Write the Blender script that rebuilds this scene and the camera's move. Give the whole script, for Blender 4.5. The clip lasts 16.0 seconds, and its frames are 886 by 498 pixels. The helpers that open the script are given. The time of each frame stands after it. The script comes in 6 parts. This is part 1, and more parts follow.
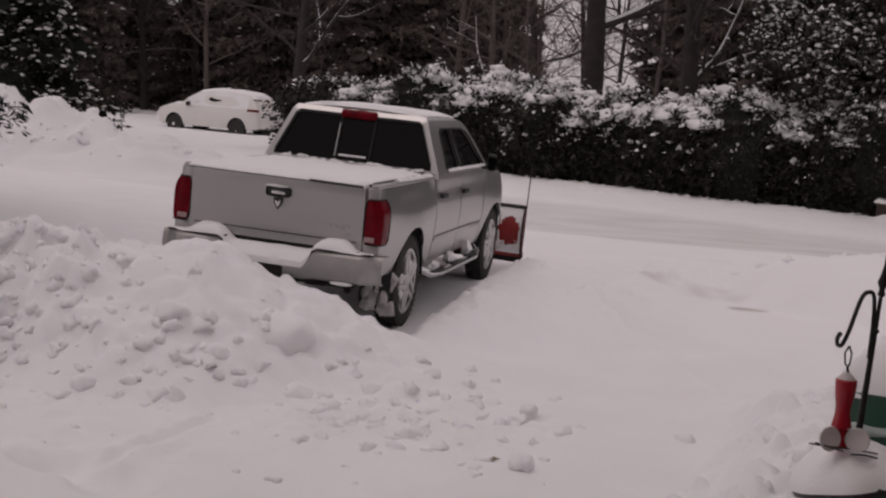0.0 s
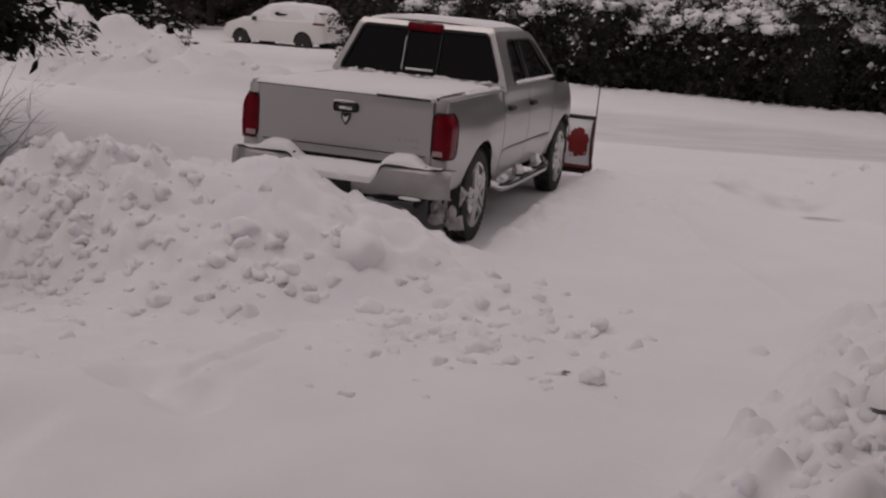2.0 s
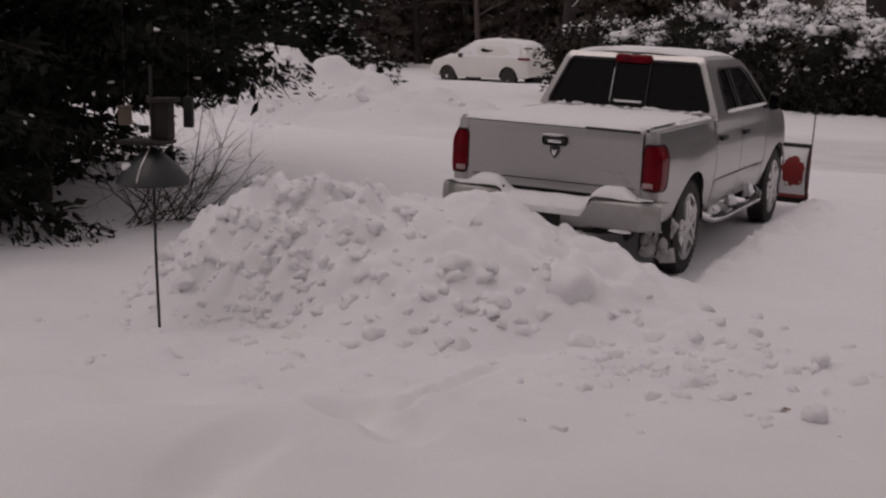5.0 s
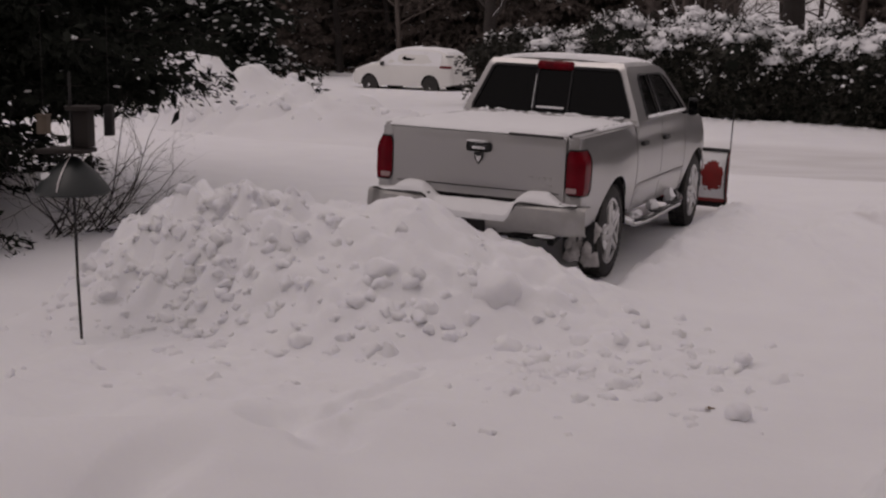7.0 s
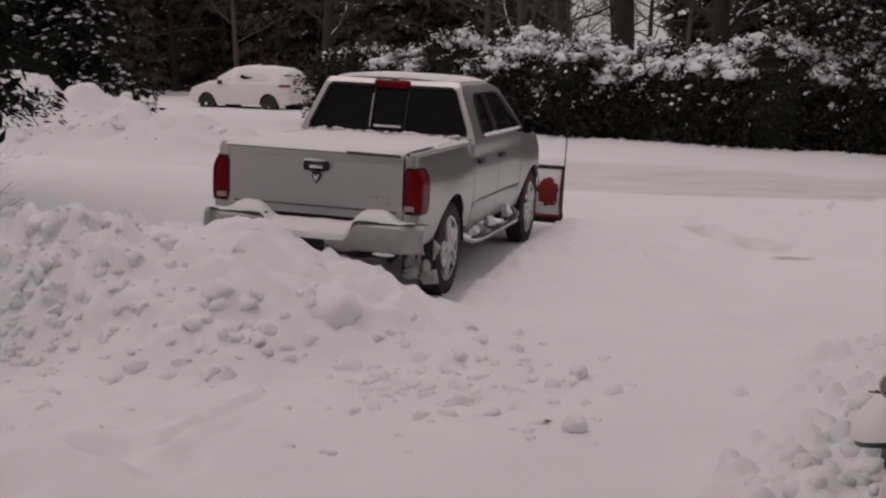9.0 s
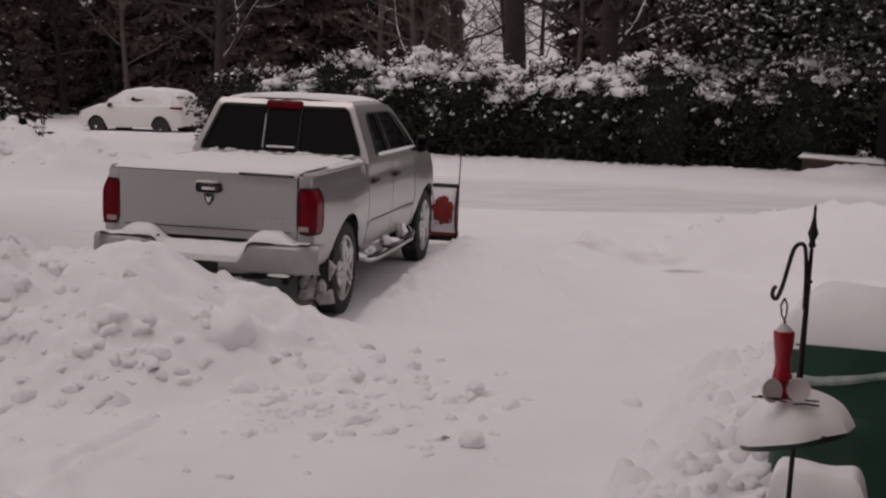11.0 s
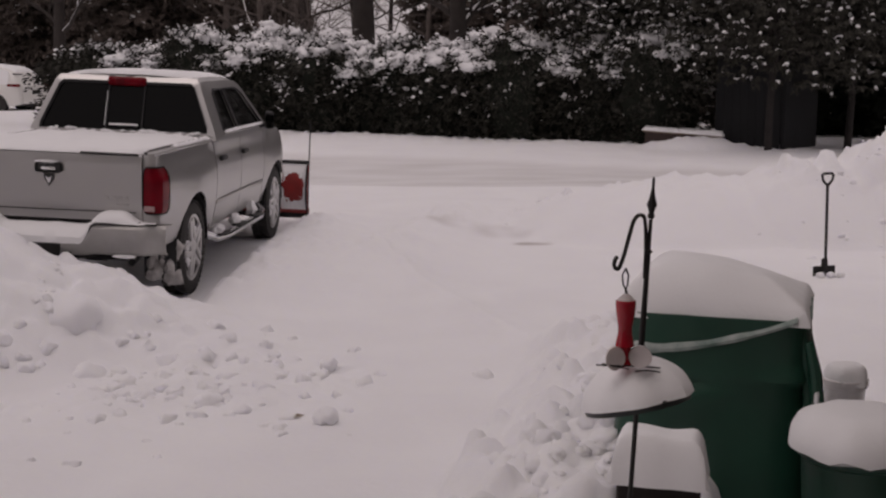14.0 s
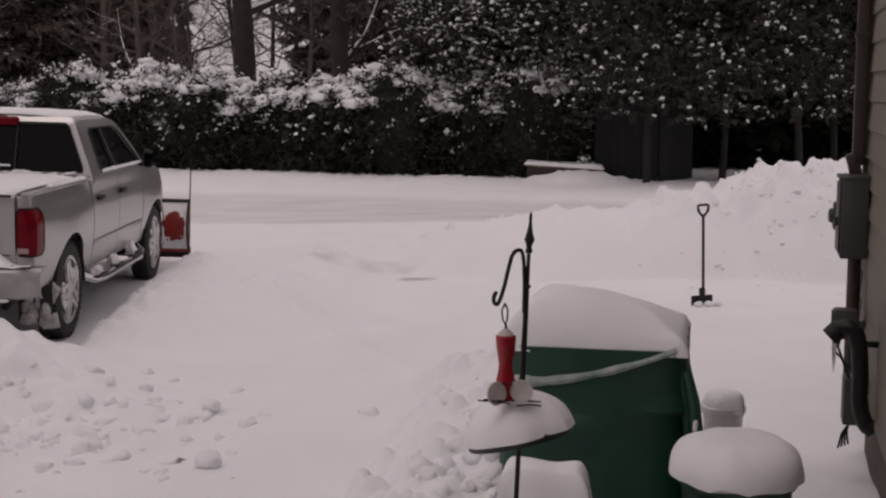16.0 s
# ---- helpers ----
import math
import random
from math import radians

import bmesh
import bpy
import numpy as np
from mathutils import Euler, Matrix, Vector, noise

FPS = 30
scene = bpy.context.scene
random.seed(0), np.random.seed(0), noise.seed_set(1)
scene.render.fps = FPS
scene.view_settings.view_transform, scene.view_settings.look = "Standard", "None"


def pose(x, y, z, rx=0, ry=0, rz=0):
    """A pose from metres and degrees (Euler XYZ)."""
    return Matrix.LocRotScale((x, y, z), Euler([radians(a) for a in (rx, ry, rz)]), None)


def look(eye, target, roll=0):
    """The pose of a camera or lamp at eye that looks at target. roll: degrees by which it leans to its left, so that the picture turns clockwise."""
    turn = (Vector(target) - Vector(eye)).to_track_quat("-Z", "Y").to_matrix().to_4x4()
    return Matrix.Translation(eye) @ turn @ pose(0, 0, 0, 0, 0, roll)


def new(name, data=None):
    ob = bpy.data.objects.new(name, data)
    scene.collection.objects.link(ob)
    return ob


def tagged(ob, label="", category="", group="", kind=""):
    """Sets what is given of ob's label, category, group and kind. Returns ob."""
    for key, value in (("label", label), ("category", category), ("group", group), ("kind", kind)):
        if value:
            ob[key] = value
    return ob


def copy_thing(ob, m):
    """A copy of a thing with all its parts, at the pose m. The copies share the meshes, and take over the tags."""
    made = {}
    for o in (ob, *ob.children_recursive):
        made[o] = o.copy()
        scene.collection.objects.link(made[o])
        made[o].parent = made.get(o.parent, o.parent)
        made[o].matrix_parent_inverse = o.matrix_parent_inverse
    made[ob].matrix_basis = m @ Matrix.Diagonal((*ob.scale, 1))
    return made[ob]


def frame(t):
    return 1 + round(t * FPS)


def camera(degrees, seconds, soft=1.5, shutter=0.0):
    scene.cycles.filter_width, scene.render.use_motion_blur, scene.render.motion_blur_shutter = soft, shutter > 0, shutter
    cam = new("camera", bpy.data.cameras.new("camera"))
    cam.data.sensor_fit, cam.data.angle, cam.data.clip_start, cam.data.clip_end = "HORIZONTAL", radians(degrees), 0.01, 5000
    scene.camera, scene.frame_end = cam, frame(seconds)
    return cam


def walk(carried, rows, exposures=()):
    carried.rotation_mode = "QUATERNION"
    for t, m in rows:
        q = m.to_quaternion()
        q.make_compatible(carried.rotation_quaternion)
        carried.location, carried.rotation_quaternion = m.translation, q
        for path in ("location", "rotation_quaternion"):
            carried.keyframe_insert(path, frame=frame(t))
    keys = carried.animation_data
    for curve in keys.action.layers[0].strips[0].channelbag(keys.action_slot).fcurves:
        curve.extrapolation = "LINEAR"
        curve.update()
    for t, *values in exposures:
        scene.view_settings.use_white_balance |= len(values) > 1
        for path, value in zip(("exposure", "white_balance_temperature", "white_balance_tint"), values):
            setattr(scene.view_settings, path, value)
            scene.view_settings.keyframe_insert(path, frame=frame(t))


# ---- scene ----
# ---- camera and its walk ----
cam = camera(39.41, 16.0, soft=2.3)
ROWS = [
    (0.0, -0.000, 0.000, 2.165, 82.93, -4.18, 0.62),
    (0.5, 0.003, 0.009, 2.155, 82.13, -3.75, 0.97),
    (1.0, 0.017, 0.015, 2.177, 81.77, -3.51, 1.89),
    (1.5, -0.007, 0.042, 2.157, 80.27, -3.55, 1.19),
    (2.0, -0.005, 0.034, 2.176, 78.67, -2.98, 3.65),
    (2.5, -0.012, 0.026, 2.181, 78.61, -2.32, 6.77),
    (3.0, -0.006, 0.018, 2.184, 78.50, -1.73, 8.39),
    (3.5, -0.014, 0.023, 2.188, 78.61, -2.10, 8.43),
    (4.0, -0.031, 0.024, 2.190, 78.81, -2.01, 9.90),
    (4.2, -0.035, 0.025, 2.189, 79.02, -1.42, 10.56),
    (4.9, -0.040, 0.025, 2.181, 79.78, -0.92, 12.65),
    (5.6, -0.048, 0.023, 2.167, 80.33, -0.48, 13.81),
    (6.3, -0.057, 0.019, 2.158, 80.43, -0.44, 13.20),
    (6.5, -0.066, 0.015, 2.157, 80.37, -0.84, 12.70),
    (7.0, -0.055, 0.013, 2.163, 80.33, -0.75, 9.31),
    (7.5, -0.043, 0.020, 2.160, 80.58, -0.65, 6.05),
    (8.0, -0.041, 0.024, 2.156, 80.82, -0.64, 4.55),
    (8.5, -0.032, 0.017, 2.160, 81.05, -0.70, 3.79),
    (9.0, -0.023, 0.018, 2.167, 81.28, -0.90, 1.98),
    (9.2, -0.017, 0.017, 2.161, 81.44, -0.82, 1.08),
    (9.9, -0.010, 0.011, 2.158, 81.89, -0.69, -1.02),
    (10.6, -0.003, 0.001, 2.159, 82.16, -0.47, -2.08),
    (11.3, 0.002, -0.006, 2.160, 82.32, -0.29, -3.69),
    (11.5, 0.005, -0.010, 2.160, 82.36, -0.11, -4.38),
    (12.0, 0.007, -0.017, 2.165, 82.47, -0.24, -6.02),
    (12.5, 0.003, -0.010, 2.166, 82.81, -0.82, -7.14),
    (13.0, 0.009, -0.014, 2.167, 83.54, -0.30, -8.38),
    (13.5, 0.007, -0.018, 2.162, 82.58, -0.65, -9.06),
    (14.0, 0.017, -0.005, 2.161, 81.18, -0.31, -9.74),
    (14.5, 0.018, -0.001, 2.163, 82.01, -0.40, -10.29),
    (15.0, 0.029, 0.006, 2.163, 82.63, -0.35, -12.20),
    (15.5, 0.033, 0.004, 2.165, 82.87, -0.21, -13.78),
    (16.0, 0.042, 0.003, 2.166, 82.83, 0.01, -15.09),
]
walk(cam, [(t, pose(x, y, z, rx, ry, rz)) for t, x, y, z, rx, ry, rz in ROWS],
     exposures=((0.0, -0.76, 7050, 23), (1.0, -0.80, 7050, 23), (1.5, -0.90, 7050, 23), (2.0, -0.94, 7050, 23), (3.0, -0.96, 7050, 23), (4.2, -0.96, 7050, 23), (6.5, -0.93, 7050, 23), (7.5, -0.87, 7050, 23), (9.0, -0.85, 7050, 23), (11.5, -0.75, 7050, 23), (12.8, -0.71, 7050, 23), (14.0, -0.77, 7050, 23), (15.0, -0.74, 7050, 23), (16.0, -0.70, 7050, 23)))

# ---- world and light: a bright overcast sky ----
world = bpy.data.worlds.new("overcast_sky")
scene.world = world
world.use_nodes = True
wn = world.node_tree
sky = wn.nodes.new("ShaderNodeTexSky")
sky.sky_type = "NISHITA"
sky.sun_disc = False
sky.sun_elevation, sky.sun_rotation = radians(68), radians(239)
sky.air_density, sky.dust_density, sky.ozone_density = 1.0, 4.0, 1.0
grey = wn.nodes.new("ShaderNodeHueSaturation")
grey.inputs["Saturation"].default_value = 0.12
wn.links.new(sky.outputs[0], grey.inputs["Color"])
veil = wn.nodes.new("ShaderNodeMix")          # an even cloud cover over the clear sky
veil.data_type = "RGBA"
veil.inputs["Factor"].default_value = 0.8
veil.inputs["B"].default_value = (6.2, 6.1, 6.3, 1)
wn.links.new(grey.outputs[0], veil.inputs["A"])
wn.links.new(veil.outputs["Result"], wn.nodes["Background"].inputs["Color"])
wn.nodes["Background"].inputs["Strength"].default_value = 0.127
sun_data = bpy.data.lights.new("overcast_sun", "SUN")
sun_data.energy, sun_data.angle, sun_data.color = 0.6, radians(35), (1.0, 0.97, 0.94)
sun = new("overcast_sun", sun_data)
sun.matrix_world = look((-10, 4, 30), (0, 10, 0))


# ---- materials ----
def mat(name, base, rough=0.6, metal=0.0, var=0.25, scale=8.0, fine=60.0, bump=0.15, bump_dist=0.01, spec=0.5, tint=None, rnd=0.0, coat=0.0, trans=0.0, sub=0.0):
    """A surface with variation at two scales: var mixes base towards tint by large noise, fine noise gives grain and relief."""
    m = bpy.data.materials.new(name)
    m.use_nodes = True
    nt = m.node_tree
    b = nt.nodes["Principled BSDF"]
    b.inputs["Roughness"].default_value = rough
    b.inputs["Metallic"].default_value = metal
    b.inputs["Specular IOR Level"].default_value = spec
    b.inputs["Coat Weight"].default_value = coat
    b.inputs["Transmission Weight"].default_value = trans
    tint = tint or tuple(c * 0.55 for c in base)
    tc = nt.nodes.new("ShaderNodeTexCoord")
    big = nt.nodes.new("ShaderNodeTexNoise")
    big.inputs["Scale"].default_value, big.inputs["Detail"].default_value = scale, 4
    small = nt.nodes.new("ShaderNodeTexNoise")
    small.inputs["Scale"].default_value, small.inputs["Detail"].default_value = fine, 3
    for n in (big, small):
        nt.links.new(tc.outputs["Object"], n.inputs["Vector"])
    amount = nt.nodes.new("ShaderNodeMath")
    amount.operation = "MULTIPLY_ADD"
    amount.inputs[1].default_value, amount.inputs[2].default_value = 2.2, -0.6
    nt.links.new(big.outputs["Fac"], amount.inputs[0])
    amount.use_clamp = True
    w = nt.nodes.new("ShaderNodeMath")
    w.operation = "MULTIPLY"
    w.inputs[1].default_value = var
    nt.links.new(amount.outputs[0], w.inputs[0])
    mix = nt.nodes.new("ShaderNodeMix")
    mix.data_type = "RGBA"
    mix.inputs["A"].default_value, mix.inputs["B"].default_value = (*base, 1), (*tint, 1)
    nt.links.new(w.outputs[0], mix.inputs["Factor"])
    colour = mix.outputs["Result"]
    if rnd:
        geo = nt.nodes.new("ShaderNodeNewGeometry")
        hsv = nt.nodes.new("ShaderNodeHueSaturation")
        rng = nt.nodes.new("ShaderNodeMapRange")
        rng.inputs["To Min"].default_value, rng.inputs["To Max"].default_value = 1 - rnd, 1 + rnd
        nt.links.new(geo.outputs["Random Per Island"], rng.inputs["Value"])
        nt.links.new(rng.outputs[0], hsv.inputs["Value"])
        nt.links.new(colour, hsv.inputs["Color"])
        colour = hsv.outputs[0]
    nt.links.new(colour, b.inputs["Base Color"])
    if sub:
        b.inputs["Subsurface Weight"].default_value = sub
        b.inputs["Subsurface Radius"].default_value = (1.0, 1.0, 1.1)
        b.inputs["Subsurface Scale"].default_value = 0.014
    if bump:
        bp = nt.nodes.new("ShaderNodeBump")
        bp.inputs["Strength"].default_value, bp.inputs["Distance"].default_value = bump, bump_dist
        nt.links.new(small.outputs["Fac"], bp.inputs["Height"])
        nt.links.new(bp.outputs[0], b.inputs["Normal"])
    return m




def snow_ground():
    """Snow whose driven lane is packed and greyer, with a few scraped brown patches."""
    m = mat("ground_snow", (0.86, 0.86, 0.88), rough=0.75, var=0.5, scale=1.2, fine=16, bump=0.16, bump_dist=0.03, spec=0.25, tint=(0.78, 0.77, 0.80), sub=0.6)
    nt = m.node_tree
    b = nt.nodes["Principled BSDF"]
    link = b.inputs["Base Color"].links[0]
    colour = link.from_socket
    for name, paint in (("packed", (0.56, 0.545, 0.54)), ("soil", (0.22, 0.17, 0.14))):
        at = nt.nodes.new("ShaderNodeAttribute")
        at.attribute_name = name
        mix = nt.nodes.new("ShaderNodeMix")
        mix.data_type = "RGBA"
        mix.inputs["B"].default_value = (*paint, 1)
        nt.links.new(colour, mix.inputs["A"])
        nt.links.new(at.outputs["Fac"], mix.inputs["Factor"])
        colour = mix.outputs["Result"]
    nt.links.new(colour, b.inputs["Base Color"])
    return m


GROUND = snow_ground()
SNOW = mat("fresh_snow", (0.86, 0.86, 0.88), rough=0.75, var=0.5, scale=1.2, fine=16, bump=0.16, bump_dist=0.03, spec=0.25, tint=(0.78, 0.77, 0.80), sub=0.6)
SLUSH = mat("grey_slush", (0.64, 0.62, 0.61), rough=0.7, var=0.9, scale=14, fine=60, bump=0.3, bump_dist=0.01, tint=(0.28, 0.26, 0.25))
CAPSNOW = mat("settled_snow", (0.88, 0.88, 0.89), rough=0.7, var=0.4, scale=4, fine=70, bump=0.25, bump_dist=0.008, spec=0.25, tint=(0.80, 0.80, 0.82))
SILVER = mat("silver_paint", (0.42, 0.41, 0.405), rough=0.36, metal=0.8, var=0.35, scale=2.5, fine=300, bump=0.02, bump_dist=0.002, tint=(0.38, 0.37, 0.36), coat=0.5)
BUMPER = mat("dull_bumper_metal", (0.44, 0.43, 0.42), rough=0.5, metal=0.6, var=0.6, scale=6, fine=120, bump=0.05, bump_dist=0.002, tint=(0.30, 0.29, 0.28))
WHITE = mat("white_paint", (0.78, 0.77, 0.74), rough=0.35, var=0.2, scale=3, fine=200, bump=0.02, tint=(0.66, 0.65, 0.62), coat=0.4)
BLACK = mat("black_plastic", (0.018, 0.018, 0.019), rough=0.55, var=0.4, scale=10, fine=120, bump=0.1, bump_dist=0.002)
RUBBER = mat("tyre_rubber", (0.022, 0.021, 0.021), rough=0.85, var=0.5, scale=9, fine=80, bump=0.3, bump_dist=0.004, tint=(0.06, 0.055, 0.05))
CHROME = mat("chrome", (0.72, 0.72, 0.73), rough=0.16, metal=1.0, var=0.4, scale=6, fine=150, bump=0.03, bump_dist=0.002, tint=(0.5, 0.5, 0.5))
ALLOY = mat("alloy_wheel", (0.66, 0.65, 0.65), rough=0.4, metal=0.5, var=0.4, scale=12, fine=90, bump=0.05, bump_dist=0.002, tint=(0.45, 0.44, 0.43))
REDLENS = mat("red_lens", (0.19, 0.004, 0.011), rough=0.22, var=0.75, scale=7, fine=60, bump=0.08, bump_dist=0.003, tint=(0.06, 0.001, 0.004), coat=0.0, spec=0.12)
REVERSE = mat("smoky_clear_lens", (0.42, 0.27, 0.27), rough=0.25, var=0.6, scale=30, fine=120, bump=0.1, bump_dist=0.003)
CLEARLENS = mat("clear_lens", (0.75, 0.72, 0.72), rough=0.2, var=0.3, scale=30, fine=120, bump=0.1, bump_dist=0.003, coat=0.5)
GLASS = mat("tinted_glass", (0.002, 0.002, 0.002), rough=0.06, var=0.3, scale=4, fine=30, bump=0.01, bump_dist=0.002, tint=(0.005, 0.005, 0.005), spec=0.13)
PLOWRED = mat("red_plow_steel", (0.32, 0.022, 0.02), rough=0.5, var=0.6, scale=7, fine=60, bump=0.2, bump_dist=0.004, tint=(0.16, 0.02, 0.018))
UNDER = mat("underbody_black", (0.012, 0.011, 0.011), rough=0.9, var=0.5, scale=6, fine=40, bump=0.3)
BARK = mat("dark_bark", (0.046, 0.037, 0.033), rough=0.95, var=0.7, scale=3, fine=26, bump=0.9, bump_dist=0.05, tint=(0.02, 0.016, 0.015))
# darker bark: the shade under the evergreen crowns is put into its colour
SHADEBARK = mat("shaded_bark", (0.032, 0.027, 0.026), rough=0.95, var=0.7, scale=4, fine=30, bump=0.6, bump_dist=0.02, tint=(0.014, 0.012, 0.011))
PALEBARK = mat("grey_brown_bark", (0.125, 0.103, 0.092), rough=0.95, var=0.6, scale=3, fine=26, bump=0.8, bump_dist=0.03, tint=(0.08, 0.062, 0.055))
LEAF = mat("evergreen_leaf", (0.042, 0.040, 0.032), rough=0.6, var=0.7, scale=2.5, fine=40, bump=0.1, tint=(0.016, 0.016, 0.013), rnd=0.6, spec=0.2)
# needle brown lightened to carry the haze over the far wood
WOODNEEDLE = mat("hazed_pine_needles", (0.120, 0.099, 0.088), rough=0.95, var=0.6, scale=0.6, fine=20, bump=0.1, tint=(0.07, 0.057, 0.050), rnd=0.4, spec=0.05)
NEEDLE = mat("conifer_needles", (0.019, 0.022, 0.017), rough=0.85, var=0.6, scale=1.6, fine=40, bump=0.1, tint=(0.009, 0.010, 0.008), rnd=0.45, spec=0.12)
TARP = mat("green_tarp", (0.008, 0.062, 0.038), rough=0.45, var=0.7, scale=3.5, fine=420, bump=0.25, bump_dist=0.002, tint=(0.004, 0.030, 0.019))
IRON = mat("black_iron", (0.012, 0.011, 0.011), rough=0.5, metal=0.3, var=0.5, scale=20, fine=150, bump=0.2, bump_dist=0.002, tint=(0.03, 0.027, 0.026))


# ---- mesh helpers ----
def obj(name, bm, material, parent=None, label="", smooth=None):
    me = bpy.data.meshes.new(name)
    bmesh.ops.recalc_face_normals(bm, faces=bm.faces)
    bm.to_mesh(me)
    bm.free()
    me.materials.append(material)
    ob = new(name, me)
    if smooth is not None:
        me.shade_smooth()
        me.set_sharp_from_angle(angle=radians(smooth))
    if parent:
        ob.parent = parent
    if label:
        ob["label"] = label
    return ob


def part(name, bm, material, parent, label="", smooth=40):
    return obj(name, bm, material, parent, label, smooth)


def thing(name, m, label, category, group="", kind=""):
    ob = new(name)
    ob.matrix_world = m
    ob.empty_display_size = 0.2
    return tagged(ob, label, category, group, kind)


def box(sx, sy, sz, at=(0, 0, 0), bevel=0.0, rot=None, bm=None, segments=2):
    """A bevelled box centred at at, into bm."""
    one = bmesh.new()
    bmesh.ops.create_cube(one, size=1.0, matrix=Matrix.Diagonal((sx, sy, sz, 1)))
    if bevel:
        bmesh.ops.bevel(one, geom=one.edges[:], offset=bevel, segments=segments, affect="EDGES", profile=0.5)
    m = Matrix.Translation(at) @ (rot.to_4x4() if rot else Matrix.Identity(4))
    bmesh.ops.transform(one, matrix=m, verts=one.verts)
    if bm is None:
        return one
    return merge(bm, one)


def merge(bm, one):
    me = bpy.data.meshes.new("tmp")
    one.to_mesh(me)
    one.free()
    bm.from_mesh(me)
    bpy.data.meshes.remove(me)
    return bm


def loft(rings, close=False, caps=False, bm=None):
    """Skin over rows of points; close joins each ring's ends, caps fills the first and last."""
    bm = bm or bmesh.new()
    vs = [[bm.verts.new(p) for p in r] for r in rings]
    for a, b in zip(vs, vs[1:]):
        n = len(a)
        for i in range(n if close else n - 1):
            q = (a[i], a[(i + 1) % n], b[(i + 1) % n], b[i])
            try:
                bm.faces.new(q)
            except ValueError:
                pass
    if caps:
        bm.faces.new(vs[0][::-1])
        bm.faces.new(vs[-1])
    return bm


def tube(points, radii, sides=8, bm=None):
    """A round tube along points, radius by point."""
    pts = [Vector(p) for p in points]
    if not hasattr(radii, "__len__"):
        radii = [radii] * len(pts)
    rings, side = [], None
    for i, p in enumerate(pts):
        d = (pts[min(i + 1, len(pts) - 1)] - pts[max(i - 1, 0)]).normalized()
        if side is None:
            side = d.orthogonal().normalized()
        side = (side - d * side.dot(d)).normalized()
        up = d.cross(side)
        rings.append([p + (side * math.cos(a) + up * math.sin(a)) * radii[i] for a in [2 * math.pi * k / sides for k in range(sides)]])
    return loft(rings, close=True, caps=True, bm=bm)


def lathe(profile, sides=24, bm=None, axis="z"):
    """Profile of (radius, height) spun about z (or x)."""
    rings = []
    for r, h in profile:
        ring = []
        for k in range(sides):
            a = 2 * math.pi * k / sides
            ring.append((r * math.cos(a), r * math.sin(a), h) if axis == "z" else (h, r * math.cos(a), r * math.sin(a)))
        rings.append(ring)
    return loft(rings, close=True, caps=True, bm=bm)


def sheet(points, thick, bm=None):
    """A plate of the given thickness from a grid of points."""
    one = loft(points)
    bmesh.ops.recalc_face_normals(one, faces=one.faces)
    bmesh.ops.solidify(one, geom=one.faces[:], thickness=thick)
    return merge(bm, one) if bm else one


def smoothstep(a, b, v):
    u = min(max((v - a) / (b - a), 0.0), 1.0)
    return u * u * (3 - 2 * u)


# ---- the ground: one sheet of snow, with piles and banks ----
def hump(x, y, cx, cy, ax, ay, turn=0.0):
    """A mound's footprint: 1 at its middle, 0 at its rim."""
    c, s = math.cos(turn), math.sin(turn)
    u, v = ((x - cx) * c + (y - cy) * s) / ax, (-(x - cx) * s + (y - cy) * c) / ay
    return max(0.0, 1 - (u * u + v * v))


def lumps(x, y, size, seed=0.0):
    return noise.noise((x / size + seed, y / size - seed, seed * 1.7))


def knobs(x, y, size, tall, share):
    """Rounded clods: a share of the cells of a scattered pattern each carry one."""
    gaps, points = noise.voronoi((x / size, y / size, 0.5), distance_metric="DISTANCE", exponent=2.5)
    c = points[0]
    pick = abs(math.sin(c.x * 127.1 + c.y * 311.7) * 437.58) % 1.0
    if pick > share:
        return 0.0
    r = 0.38 + 0.25 * pick / share
    return tall * (0.6 + 0.8 * pick / share) * max(0.0, 1 - (gaps[0] / r) ** 2) ** 0.8


def dist_line(x, y, a, b):
    ax, ay = a
    bx, by = b
    k = ((x - ax) * (bx - ax) + (y - ay) * (by - ay)) / ((bx - ax) ** 2 + (by - ay) ** 2)
    k = min(max(k, 0.0), 1.0)
    return math.hypot(x - ax - k * (bx - ax), y - ay - k * (by - ay)), k


HEDGE_A, HEDGE_B = (-4.5, 41.0), (11.5, 29.2)


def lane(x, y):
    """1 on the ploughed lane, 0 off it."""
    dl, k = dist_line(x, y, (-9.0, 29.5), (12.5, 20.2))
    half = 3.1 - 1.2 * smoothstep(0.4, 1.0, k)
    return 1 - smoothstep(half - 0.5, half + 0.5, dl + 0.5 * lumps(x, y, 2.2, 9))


def scraped(x, y):
    """Brown patches where the plough bit through."""
    s = max(0.8 * hump(x, y, 3.5, 13.95, 0.28, 0.17), 0.28 * hump(x, y, 3.0, 14.7, 0.9, 0.4, -0.5), 0.4 * hump(x, y, 4.2, 18.4, 0.5, 0.14))
    return 0.8 * smoothstep(0.0, 1.0, s + 0.35 * lumps(x, y, 0.3, 3) * (s > 0))


CREST_X = (-4.75, -4.45, -4.2, -3.9, -3.6, -3.2, -2.9, -2.6, -2.2, -1.95, -1.75, -1.5, -1.25, -0.9, -0.6, -0.3, 0.1, 0.6)
CREST_Z = (0.0, 0.30, 0.55, 0.76, 0.87, 0.88, 0.86, 0.80, 0.82, 0.87, 0.86, 0.70, 0.57, 0.49, 0.32, 0.20, 0.09, 0.0)


